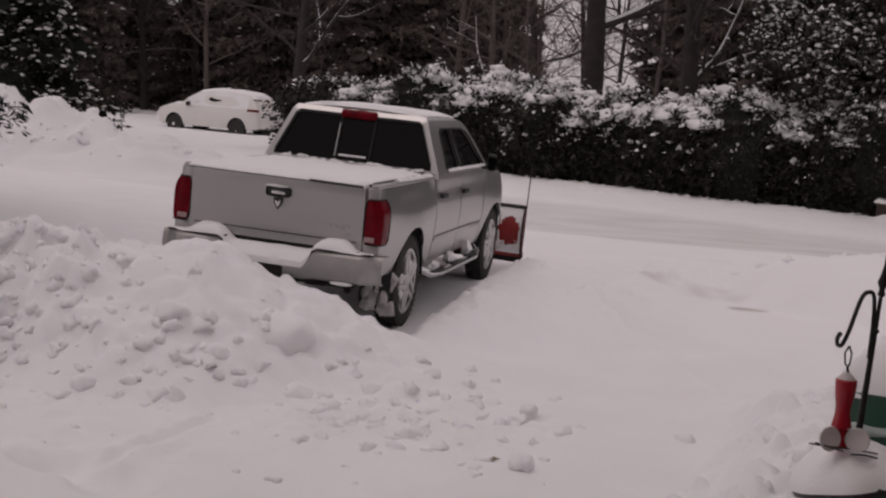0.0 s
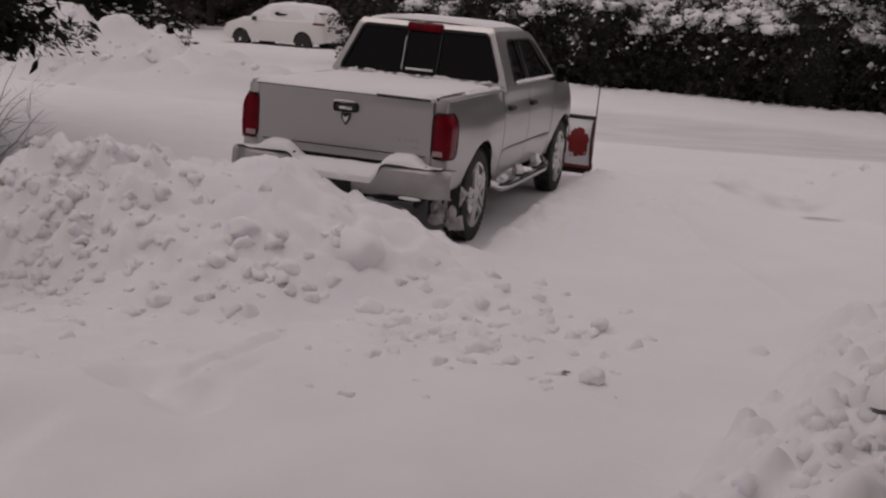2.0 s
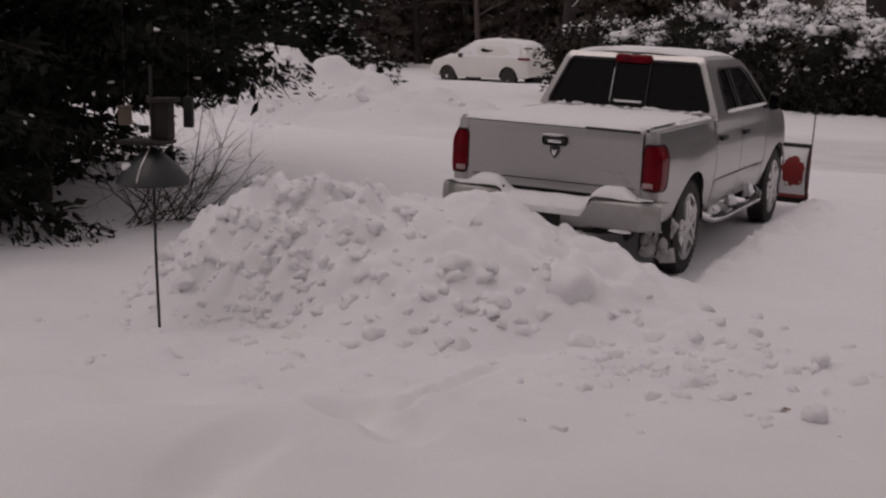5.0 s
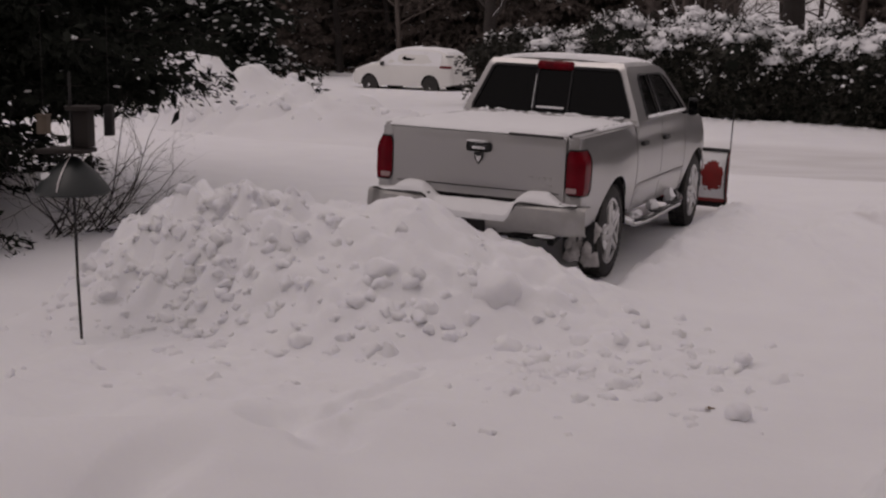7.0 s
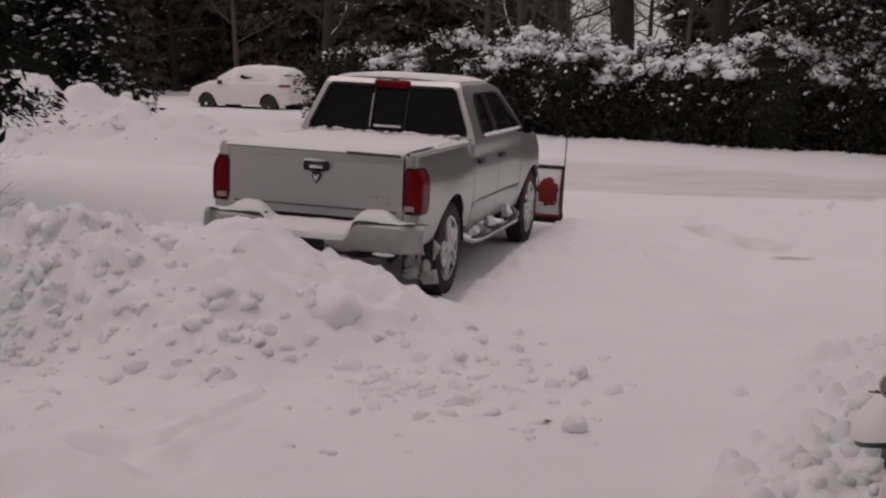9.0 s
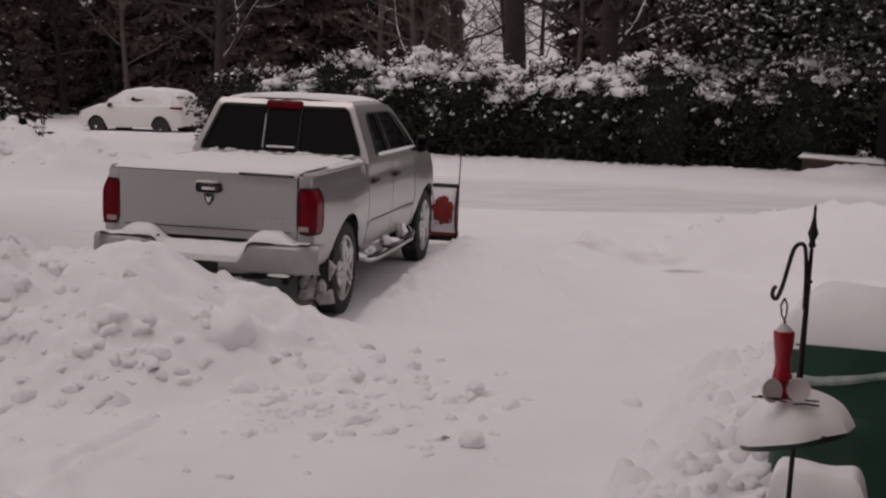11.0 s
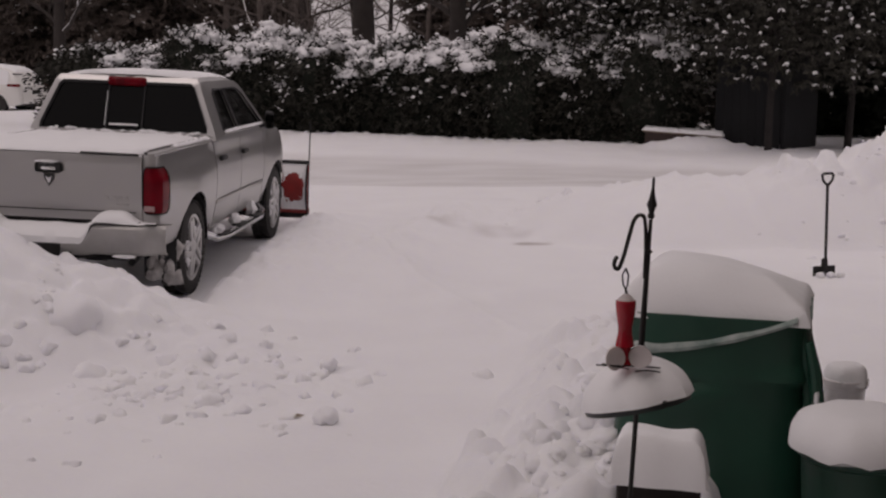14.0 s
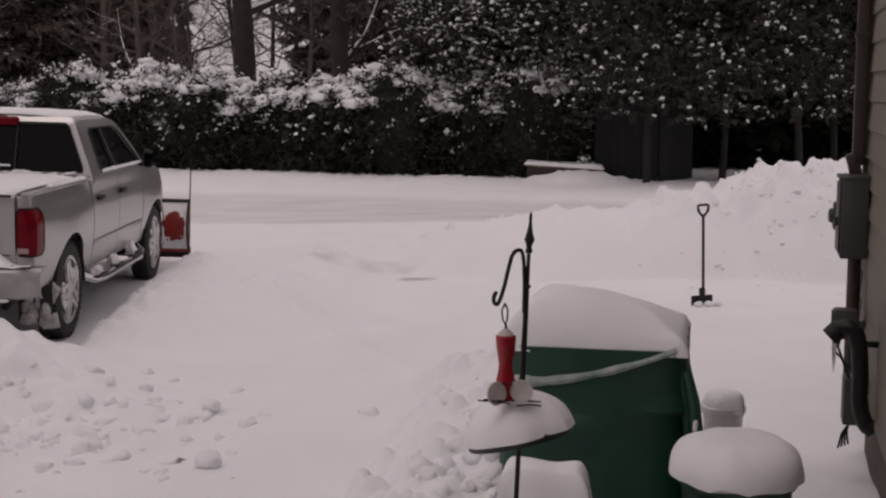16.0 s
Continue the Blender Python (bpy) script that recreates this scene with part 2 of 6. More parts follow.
def ridge(x, y):
    """The ploughed-up pile: a crest of varying height with a long front slope and a short back one."""
    if not (-4.75 < x < 0.6 and 7.0 < y < 11.2):
        return 0.0
    tall = float(np.interp(x, CREST_X, CREST_Z))
    crest = 9.45 + 0.25 * smoothstep(-3.2, -1.8, x)
    foot = 8.30 - 0.35 * smoothstep(-3.4, -2.2, x) + 0.45 * smoothstep(-1.6, -0.6, x)
    u = (y - foot) / (crest - foot) if y < crest else (11.0 - y) / (11.0 - crest)
    u = min(max(u, 0.0), 1.0)
    return tall * (0.55 * u * u * (3 - 2 * u) + 0.45 * math.sin(u * math.pi / 2))


def height(x, y):
    near = 1 - smoothstep(6.5, 9.0, y)
    z = 0.03 * lumps(x, y, 2.5) + (0.008 + 0.032 * near) * lumps(x, y, 0.55, 3) + 0.075 * near * lumps(x, y, 0.95, 8)
    # the driven lane lies a little deeper
    z -= 0.09 * lane(x, y)
    rough = 0.0
    # the ploughed-up pile behind the truck
    x0, y0 = x + 0.07 * lumps(x, y, 0.9, 4), y + 0.12 * lumps(x, y, 0.8, 6)
    m = ridge(x0, y0)
    z += m
    rubble = 1 - 0.50 * smoothstep(-3.0, -2.3, x0 + 0.5 * (9.0 - y))
    rough += smoothstep(0.03, 0.30, m) * rubble
    z += smoothstep(0.05, 0.4, m) * (0.10 * abs(lumps(x, y, 0.36, 15)) + 0.05 * lumps(x, y, 0.6, 21) + knobs(x + 11, y - 4, 0.30, 0.07, 0.35) - 0.03)
    # trodden foot of the pile
    rough += 0.40 * hump(x, y, -0.1, 8.2, 1.3, 1.2) + 0.28 * hump(x, y, -2.8, 7.3, 2.4, 1.2)
    z += 0.10 * hump(x, y, -4.2, 5.8, 2.5, 1.3, 0.3) + 0.08 * hump(x, y, -2.2, 6.2, 1.6, 0.7, 0.5)
    # low crest beside the truck's track
    dl, k = dist_line(x, y, (0.6, 11.0), (3.0, 16.2))
    z += 0.20 * max(0.0, 1 - dl / 1.0) ** 1.4 * smoothstep(0.0, 0.25, k + 0.1)
    rough += 0.25 * max(0.0, 1 - dl / 0.8)
    dl, k = dist_line(x, y, (1.6, 12.8), (2.4, 7.8))
    z += 0.07 * max(0.0, 1 - dl / 0.45) ** 1.5
    rough += 0.15 * max(0.0, 1 - dl / 0.4)
    # a crack, soft hollows and a little ledge in the smooth snow before the pile
    dl, k = dist_line(x, y, (-1.78, 6.70), (-1.45, 7.67))
    dl += 0.04 * lumps(x, y, 0.25, 2)
    z += 0.03 * max(0.0, 1 - abs(dl - 0.10) / 0.10) - 0.045 * max(0.0, 1 - dl / 0.05)
    z -= 0.05 * hump(x, y, -2.42, 5.45, 0.26, 0.70, -0.22) ** 1.3 + 0.15 * hump(x, y, -2.0, 6.55, 0.34, 0.30) ** 1.5 + 0.12 * hump(x, y, -1.68, 6.32, 0.25, 0.28) ** 1.5 + 0.10 * hump(x, y, -3.35, 7.5, 0.4, 0.3) ** 1.5 + 0.09 * hump(x, y, -3.1, 6.3, 0.5, 0.35) ** 1.5 + 0.08 * hump(x, y, -2.6, 6.9, 0.3, 0.25) ** 1.5
    if 4.0 < y < 6.4 and x < -1.0:
        edge = x + 2.30 - 0.10 * (y - 4.6) - 0.16 * lumps(x, y, 0.6, 5)
        z -= 0.075 * smoothstep(0.16, -0.16, edge) * (1 - smoothstep(-0.15, -0.9, edge)) * smoothstep(6.1, 5.6, y)
    # pile far off beside the drive
    e = max(hump(x, y, -12.0, 30.5, 2.6, 3.0) ** 0.9 * 1.62, hump(x, y, -10.2, 30.0, 3.2, 2.8) ** 0.9 * 1.12, hump(x, y, -7.8, 29.0, 3.4, 2.4) ** 1.1 * 0.62, hump(x, y, -14.5, 31.0, 3.5, 3.5) ** 0.9 * 1.6)
    z += e
    rough += smoothstep(0.05, 0.5, e)
    # pile by the house corner
    g = max(hump(x, y, 8.6, 14.2, 1.6, 2.0) ** 0.9 * 1.2, hump(x, y, 7.4, 14.6, 1.7, 1.7) ** 1.0 * 0.85, hump(x, y, 10.5, 15.2, 2.4, 2.4) ** 0.8 * 1.2,
            hump(x, y, 6.0, 15.2, 2.6, 1.9, 0.3) ** 1.0 * 0.62)
    z += g
    rough += smoothstep(0.3, 1.0, g) * 1.1
    z += smoothstep(0.4, 1.0, g) * (0.30 * abs(lumps(x, y, 0.55, 4)) + knobs(x, y, 0.45, 0.10, 0.5) - 0.08)
    # near bank of thrown snow between the drive and the covered box
    dl, k = dist_line(x, y, (1.34, 4.6), (3.10, 8.9))
    n = max(0.0, 1 - (dl / 0.78) ** 2) ** 0.9 * (0.48 - 0.27 * k)
    z += n
    rough += 0.9 * smoothstep(0.04, 0.22, n) * (1 - 0.4 * k)
    z += smoothstep(0.04, 0.22, n) * (knobs(x + 3, y + 5, 0.24, 0.050, 0.8) + knobs(x - 8, y + 2, 0.16, 0.035, 0.7) - 0.03)
    # berm along the foot of the hedge, and the ploughed lane before it
    dl, k = dist_line(x, y, (HEDGE_A[0], HEDGE_A[1] - 1.6), (HEDGE_B[0] + 1.5, HEDGE_B[1] - 2.4))
    z += 0.06 * max(0.0, 1 - dl / 2.4) ** 1.2
    rough += 0.5 * max(0.0, 1 - dl / 2.0)
    z += 0.24 * hump(x, y, 11.0, 28.1, 1.5, 0.8, -0.5) ** 1.3
    dl, k = dist_line(x, y, (3.2, 15.4), (9.0, 19.5))
    z += 0.16 * max(0.0, 1 - dl / 1.1) ** 1.3
    rough += 0.4 * max(0.0, 1 - dl / 1.0)
    big_pile = smoothstep(0.05, 0.5, e)
    if big_pile > 0:
        z += big_pile * (0.55 * abs(lumps(x, y, 1.3, 3)) + 0.30 * abs(lumps(x, y, 0.6, 6)) - 0.12 + knobs(x, y, 0.7, 0.09, 0.5))
    rough = min(rough, 1.2)
    if rough > 0:
        big = abs(lumps(x, y, 0.42, 7)) + 0.7 * abs(lumps(x, y, 0.23, 11))
        z += rough * (0.11 * big + 0.045 * lumps(x, y, 0.12, 5) - 0.03)
        z += min(rough, 1.0) * (knobs(x, y, 0.33, 0.085, 0.40) + knobs(x + 7, y + 3, 0.20, 0.085, 0.6) + knobs(x - 5, y + 9, 0.135, 0.055, 0.65))
    # wheel tracks of the truck
    c, s = math.cos(radians(12.8)), math.sin(radians(12.8))
    u, v = (x + 1.5) * c - (y - 10.22) * s, (x + 1.5) * s + (y - 10.22) * c
    if 0.0 < v < 9 and abs(u) < 1.06:
        z = min(z, 0.0) + 0.015 * lumps(x, y, 0.2, 2)
    elif 0.3 < v < 8 and 1.0 < u < 2.4:
        side = smoothstep(1.06, 1.22, u) * (1 - smoothstep(1.35, 2.3, u)) * smoothstep(0.3, 1.2, v) * (1 - smoothstep(5.5, 8.0, v))
        z += side * (0.18 + 0.05 * lumps(x, y, 0.3, 8) + knobs(x, y, 0.17, 0.05, 0.45))
    # the land rises a little far behind, to the wood
    z += 1.5 * smoothstep(75, 200, math.hypot(x, y))
    return z


def grid_lines(dense, outer):
    xs = []
    for a, b, step in dense:
        n = round((b - a) / step)
        xs += [a + (b - a) * i / n for i in range(n)]
    lo, hi = dense[0][0], dense[-1][1]
    xs += [hi]
    step = 0.5
    while xs[-1] < outer:
        step *= 1.18
        xs.append(xs[-1] + step)
    step, low = 0.5, [lo]
    while low[-1] > -outer:
        step *= 1.18
        low.append(low[-1] - step)
    return low[:0:-1] + xs


GX = grid_lines(((-16, -8, 0.16), (-8, -5.6, 0.3), (-5.6, 1.2, 0.036), (1.2, 3.0, 0.030), (3.0, 4.2, 0.042), (4.2, 11.0, 0.07), (11.0, 14.0, 0.2)), 1500)
GY = grid_lines(((2.5, 3.6, 0.1), (3.6, 6.4, 0.036), (6.4, 10.0, 0.036), (10.0, 16.6, 0.07), (16.6, 18, 0.14), (18, 27.5, 0.26), (27.5, 32.5, 0.17), (32.5, 44, 0.26)), 1500)
ground_mesh = bpy.data.meshes.new("ground")
nx, ny = len(GX), len(GY)
ground_mesh.from_pydata([(x, y, height(x, y)) for y in GY for x in GX], [],
                        [(j * nx + i, j * nx + i + 1, (j + 1) * nx + i + 1, (j + 1) * nx + i) for j in range(ny - 1) for i in range(nx - 1)])
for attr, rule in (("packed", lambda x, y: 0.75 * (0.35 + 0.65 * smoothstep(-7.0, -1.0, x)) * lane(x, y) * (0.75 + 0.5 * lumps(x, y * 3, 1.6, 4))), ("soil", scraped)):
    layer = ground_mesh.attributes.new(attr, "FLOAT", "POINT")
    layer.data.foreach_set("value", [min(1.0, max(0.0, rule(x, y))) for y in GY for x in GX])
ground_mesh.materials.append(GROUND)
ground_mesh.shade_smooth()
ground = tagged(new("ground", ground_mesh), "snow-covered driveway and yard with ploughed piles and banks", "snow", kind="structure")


# ---- the pickup truck ----
def piece_between(name, y0, y1, sgn, parent, low, top, wide, material, label="", rows=12, step=0.045):
    """A curved side panel of a vehicle between two stations, with its lower edge, upper edge and half width as functions."""
    n = max(2, round((y1 - y0) / step))
    rings = []
    for i in range(n + 1):
        y = y0 + (y1 - y0) * i / n
        a, b = low(y), top(y)
        ring = [(sgn * wide(a + (b - a) * k / rows, y), y, a + (b - a) * k / rows) for k in range(rows + 1)]
        ring.append((sgn * (wide(b, y) - 0.05), y, b + 0.012))
        rings.append(ring)
    return part(name, sheet(rings, 0.012), material, parent, label)


def face_with_holes(outer, holes, place, thick):
    """A plate with openings: loops of 2D points put into space by place, then thickened."""
    bm = bmesh.new()
    edges = []
    for loop in (outer, *holes):
        vs = [bm.verts.new(place(*p)) for p in loop]
        edges += [bm.edges.new((vs[i], vs[(i + 1) % len(vs)])) for i in range(len(vs))]
    bmesh.ops.triangle_fill(bm, edges=edges, use_beauty=True, use_dissolve=False)
    bmesh.ops.recalc_face_normals(bm, faces=bm.faces)
    bmesh.ops.solidify(bm, geom=bm.faces[:], thickness=thick)
    return bm


def plate(outline, place, thick):
    return face_with_holes(outline, (), place, thick)


def snow_slab(x0, x1, y0, y1, z, thick, seed, edge=0.12, nx=26, ny=26, sag=None, wob=0.02, ground_z=None):
    """A settled cushion of snow with rounded, uneven rims."""
    rings, under = [], []
    for j in range(ny + 1):
        v = j / ny
        row, low = [], []
        for i in range(nx + 1):
            u = i / nx
            x, y = x0 + (x1 - x0) * u, y0 + (y1 - y0) * v
            d = min(u * (x1 - x0), (1 - u) * (x1 - x0), v * (y1 - y0), (1 - v) * (y1 - y0))
            k = min(1.0, d / edge)
            k = math.sqrt(max(0.0, 1 - (1 - k) ** 2))
            base = z + (sag(x, y) if sag else 0.0)
            x += wob * noise.noise((x * 7, y * 7, seed)) * (1 if d < 1e-6 else 0.3)
            y += wob * noise.noise((x * 7, y * 7, seed + 9)) * (1 if d < 1e-6 else 0.3)
            h = thick * k * (1 + 0.35 * noise.noise((x * 2.2, y * 2.2, seed))) + 0.008 * noise.noise((x * 9, y * 9, seed))
            row.append((x, y, base + max(h, 0.0) + 0.003))
            low.append((x, y, base - 0.004))
        rings.append(row)
        under.append(low)
    bm = loft(rings)
    loft(under, bm=bm)
    bmesh.ops.remove_doubles(bm, verts=bm.verts, dist=0.0005)
    rim = [e for e in bm.edges if e.is_boundary]
    try:
        bmesh.ops.bridge_loops(bm, edges=rim)
    except RuntimeError:
        pass
    return bm


def blob(at, size, seed, subdiv=2, rough=0.25, flat=0.0, bm=None):
    """An uneven lump of snow."""
    one = bmesh.new()
    bmesh.ops.create_icosphere(one, subdivisions=subdiv, radius=1.0)
    for v in one.verts:
        n = noise.noise(v.co * 1.4 + Vector((seed, seed * 0.7, 0))) + 0.5 * noise.noise(v.co * 3.3 + Vector((0, seed, seed)))
        c = v.co * (1 + rough * n)
        if flat and c.z < -flat:
            c.z = -flat
        v.co = (at[0] + c.x * size[0], at[1] + c.y * size[1], at[2] + c.z * size[2])
    return merge(bm, one) if bm is not None else one


def wheel(parent, x, y, r, width, sgn, spokes=5, rim_r=0.300):
    hub = new("wheel")
    hub.parent = parent
    hub.location = (x, y, r)
    w = width / 2
    prof = [(rim_r - 0.005, -w * 0.8), (rim_r + 0.02, -w), (r - 0.05, -w), (r - 0.012, -w * 0.85), (r, -w * 0.6), (r, w * 0.6), (r - 0.012, w * 0.85), (r - 0.05, w), (rim_r + 0.02, w), (rim_r - 0.005, w * 0.8)]
    tyre = lathe([(a, b) for a, b in prof], 40, axis="x")
    for k in range(44):
        a = 2 * math.pi * k / 44
        for side in (-1, 1):
            q = Matrix.Rotation(-a, 3, "X")
            box(width * 0.38, 0.035, 0.02, q @ Vector((side * w * 0.52, 0, r + 0.004)), 0.004, q, tyre, 1)
    part("tyre", tyre, RUBBER, hub)
    rim = lathe([(rim_r - 0.03, -w * 0.5), (rim_r, -w * 0.78), (rim_r + 0.012, w * 0.80), (rim_r + 0.006, w * 0.9), (rim_r - 0.02, w * 0.88), (rim_r - 0.035, w * 0.4), (rim_r - 0.05, -w * 0.3)], 36, axis="x") if sgn > 0 else \
        lathe([(rim_r - 0.03, w * 0.5), (rim_r, w * 0.78), (rim_r + 0.012, -w * 0.80), (rim_r + 0.006, -w * 0.9), (rim_r - 0.02, -w * 0.88), (rim_r - 0.035, -w * 0.4), (rim_r - 0.05, w * 0.3)], 36, axis="x")
    part("rim", rim, ALLOY, hub)
    for k in range(spokes):
        q = Matrix.Rotation(2 * math.pi * k / spokes + 0.3, 3, "X")
        sp = bmesh.new()
        for s in (-1, 1):
            box(0.04, 0.050, rim_r - 0.06, q @ Vector((sgn * w * 0.88, s * 0.042, (rim_r - 0.02) / 2 + 0.02)), 0.008, q @ Matrix.Rotation(s * 0.10, 3, "X"), sp, 1)
        part("spoke", sp, ALLOY, hub)
    part("hub_cap", lathe([(0.085, sgn * w * 0.45), (0.085, sgn * w * 0.95), (0.06, sgn * w * 1.02)], 20, axis="x"), ALLOY, hub)
    part("brake_drum", lathe([(0.19, -0.03), (0.19, 0.03)], 24, axis="x"), UNDER, hub)
    pack = bmesh.new()
    rnd = random.Random(int(y * 100) + int(sgn))
    for k in range(9):
        a = rnd.uniform(0, 6.28)
        blob((sgn * w * 0.62, math.cos(a) * 0.17, math.sin(a) * 0.17), (0.04, 0.065, 0.065), k + y, 1, 0.4, bm=pack)
    tagged(part("packed_snow", pack, CAPSNOW, hub, "snow packed between the spokes"), kind="stuff")
    return hub


def ram_truck():
    t = thing("pickup_truck", Matrix.Translation((-1.54, 10.49, 0.03)) @ Matrix.Rotation(radians(-13.8), 4, "Z") @ Matrix.Rotation(radians(1.9), 4, "Y") @ Matrix.Translation((-0.014, 0, 0)) @ Matrix.Diagonal((0.968, 1, 1, 1)),
              "silver crew cab pickup truck with snow on its covered bed", "truck")
    RW, FW, AR = (1.25, 0.42), (4.82, 0.42), 0.515
    zs = [0.40, 0.55, 0.70, 0.80, 0.95, 1.08, 1.18, 1.26, 1.34, 1.42]
    ws = [0.905, 0.94, 0.962, 0.975, 0.985, 0.982, 0.965, 0.945, 0.925, 0.905]

    def wide(z, y):
        w = float(np.interp(z, zs, ws))
        for yw in (RW[0], FW[0]):
            w += 0.032 * math.exp(-((y - yw) / 0.52) ** 2) * math.exp(-((z - 0.86) / 0.26) ** 2)
        w -= 0.012 * smoothstep(2.0, 2.3, y) * (1 - smoothstep(4.0, 4.4, y))
        w -= 0.10 * smoothstep(5.0, 5.6, y) ** 2
        w += 0.04 * smoothstep(1.18, 1.38, z) * smoothstep(2.0, 2.1, y) * (1 - smoothstep(4.2, 4.6, y))
        w -= 0.028 * smoothstep(1.19, 1.25, z) * (1 - smoothstep(1.9, 2.04, y)) * smoothstep(0.3, 0.6, y)
        return w

    def sill(y):
        z = 0.50 if y > 1.9 else 0.56
        for yw, zw in (RW, FW):
            d = abs(y - yw)
            if d < AR:
                z = max(z, zw + math.sqrt(AR * AR - d * d))
        return z

    def top(y):
        if y < 2.04:
            return 1.335
        if y < 4.3:
            return 1.385
        return 1.375 - 0.19 * ((y - 4.3) / 1.25) ** 1.6

    for s in (-1, 1):
        piece_between("bed_side", 0.17, 2.025, s, t, sill, top, wide, SILVER)
        rear = piece_between("rear_door", 2.045, 3.115, s, t, sill, top, wide, SILVER)
        front = piece_between("front_door", 3.13, 4.19, s, t, sill, top, wide, SILVER)
        piece_between("fender", 4.205, 5.56, s, t, sill, top, wide, SILVER)
        for d, y in ((rear, 2.62), (front, 3.55)):
            h = box(0.05, 0.20, 0.05, (s * 0.985, y - 0.33, 1.165), 0.018)
            part("handle", h, BLACK, d, "black door handle")
        # rub strip along the doors
        part("body_moulding", box(0.018, 2.1, 0.045, (s * 0.968, 3.12, 0.745), 0.006), SILVER, t)
        # arch lining
        for yw, zw in (RW, FW):
            rings = [[(s * x, yw + AR * math.cos(a), zw + AR * math.sin(a)) for x in (0.965, 0.62)] for a in [math.pi * k / 18 for k in range(19)]]
            part("wheel_arch", sheet(rings, 0.01), UNDER, t)
        # lower greenhouse frame
        def on_side(y, z, s=s):
            return (s * float(np.interp(z, [1.38, 1.66, 1.88, 1.93], [0.955, 0.843, 0.735, 0.685])), y, z)
        rear_hole = [(2.43, 1.425), (2.99, 1.425), (2.965, 1.82), (2.62, 1.82), (2.54, 1.78)]
        front_hole = [(3.09, 1.425), (4.13, 1.425), (3.74, 1.745), (3.62, 1.80), (3.50, 1.82), (3.05, 1.82)]
        outer = [(2.05, 1.375), (4.36, 1.375), (4.10, 1.60), (3.80, 1.84), (3.66, 1.89), (2.36, 1.90), (2.26, 1.85), (2.13, 1.50)]
        part("cab_frame", face_with_holes(outer, (rear_hole, front_hole), on_side, 0.03), SILVER, t)
        for hole in (rear_hole, front_hole):
            g = plate([(y + (0.012 if y < np.mean([p[0] for p in hole]) else -0.012) * -1, z) for y, z in hole], lambda y, z, s=s: (on_side(y, z)[0] - s * 0.014, y, z), 0.004)
            part("side_window", g, GLASS, t)
            loop = [Vector(on_side(*p)) + Vector((s * 0.006, 0, 0)) for p in hole]
            part("window_seal", tube(loop + loop[:1], 0.011, 5), BLACK, t)
        part("belt_trim", tube([(s * 0.962, 2.40, 1.40), (s * 0.962, 3.2, 1.40), (s * 0.952, 4.15, 1.40)], 0.013, 6), CHROME, t)
        part("belt_snow", snow_slab(-0.012, 0.012, 2.42, 4.1, 0, 0.022, 3, 0.01, 3, 60), CAPSNOW, t).location = (s * 0.968, 0, 1.408)
        # mirror
        m = part("mirror", box(0.10, 0.09, 0.20, (s * 1.06, 4.08, 1.45), 0.03), BLACK, t, "black door mirror")
        part("mirror_arm", tube([(s * 0.91, 4.10, 1.38), (s * 1.05, 4.08, 1.40)], 0.025, 8), BLACK, m)
        part("mirror_glass", box(0.10, 0.006, 0.15, (s * 1.075, 4.031, 1.44), 0.002), GLASS, m)
        # running board with snow clumps
        rb = part("running_board", tube([(s * 0.88, 1.86, 0.46), (s * 1.0, 1.98, 0.40), (s * 1.03, 2.3, 0.39), (s * 1.03, 3.8, 0.39), (s * 0.98, 4.1, 0.42), (s * 0.88, 4.2, 0.47)], 0.04, 10), CHROME, t, "chrome tubular side step")
        for k, y in enumerate((2.12, 2.86, 3.62)):
            part("snow_clump", blob((s * 0.97, y, 0.455 + 0.015 * k), (0.06, 0.12 - 0.02 * k, 0.05 + 0.02 * k), k + s, 2, 0.6), CAPSNOW, rb)
            part("step_pad", box(0.10, 0.34, 0.012, (s * 1.02, y, 0.432), 0.004), BLACK, rb)
        # tail lamp
        lamp = new("tail_lamp")
        lamp.parent = t
        rings = []
        for z in [0.862 + 0.385 * k / 12 for k in range(13)]:
            inset = 0.03 * max(0.0, (abs((z - 1.055) / 0.1925)) ** 6)
            crown = 0.035 * max(0.0, (z - 1.10) / 0.147) ** 2
            rings.append([(s * (0.832 + inset), 0.156, z), (s * 0.90, 0.142, z), (s * (0.965 - inset * 0.3 - crown * 0.6), 0.144 + crown * 0.3, z), (s * (1.004 - inset * 0.4 - crown), 0.17 + crown * 0.4, z), (s * (1.016 - inset * 0.4 - crown), 0.25, z), (s * (1.014 - inset * 0.4 - crown), 0.33 - inset, z)])
        part("red_lens", sheet(rings, 0.02), REDLENS, lamp, "dark red lens")
        edge = [Vector(q[0]) for q in rings] + [Vector(q) for q in rings[-1][1:]] + [Vector(q[-1]) for q in rings[-2::-1]] + [Vector(q) for q in rings[0][-2::-1]]
        part("lens_gasket", tube([q + Vector((0, -0.004, 0)) for q in edge], 0.007, 5), UNDER, lamp)
        part("reverse_lens", box(0.095, 0.012, 0.045, (s * 0.895, 0.132, 0.905), 0.006), REVERSE, lamp, "clear reversing lens")
        part("bulb_reflector", lathe([(0.035, 0.0), (0.03, 0.012)], 16), REDLENS, lamp).matrix_local = Matrix.Translation((s * 0.905, 0.158, 1.12)) @ Matrix.Rotation(radians(90), 4, "X")
        part("lamp_housing", box(0.13, 0.12, 0.36, (s * 0.90, 0.235, 1.06), 0.02), UNDER, lamp)
        # bed rail cap
        part("rail_cap", box(0.075, 1.84, 0.03, (s * 0.895, 1.10, 1.352), 0.012), SILVER if s > 0 else SILVER, t)
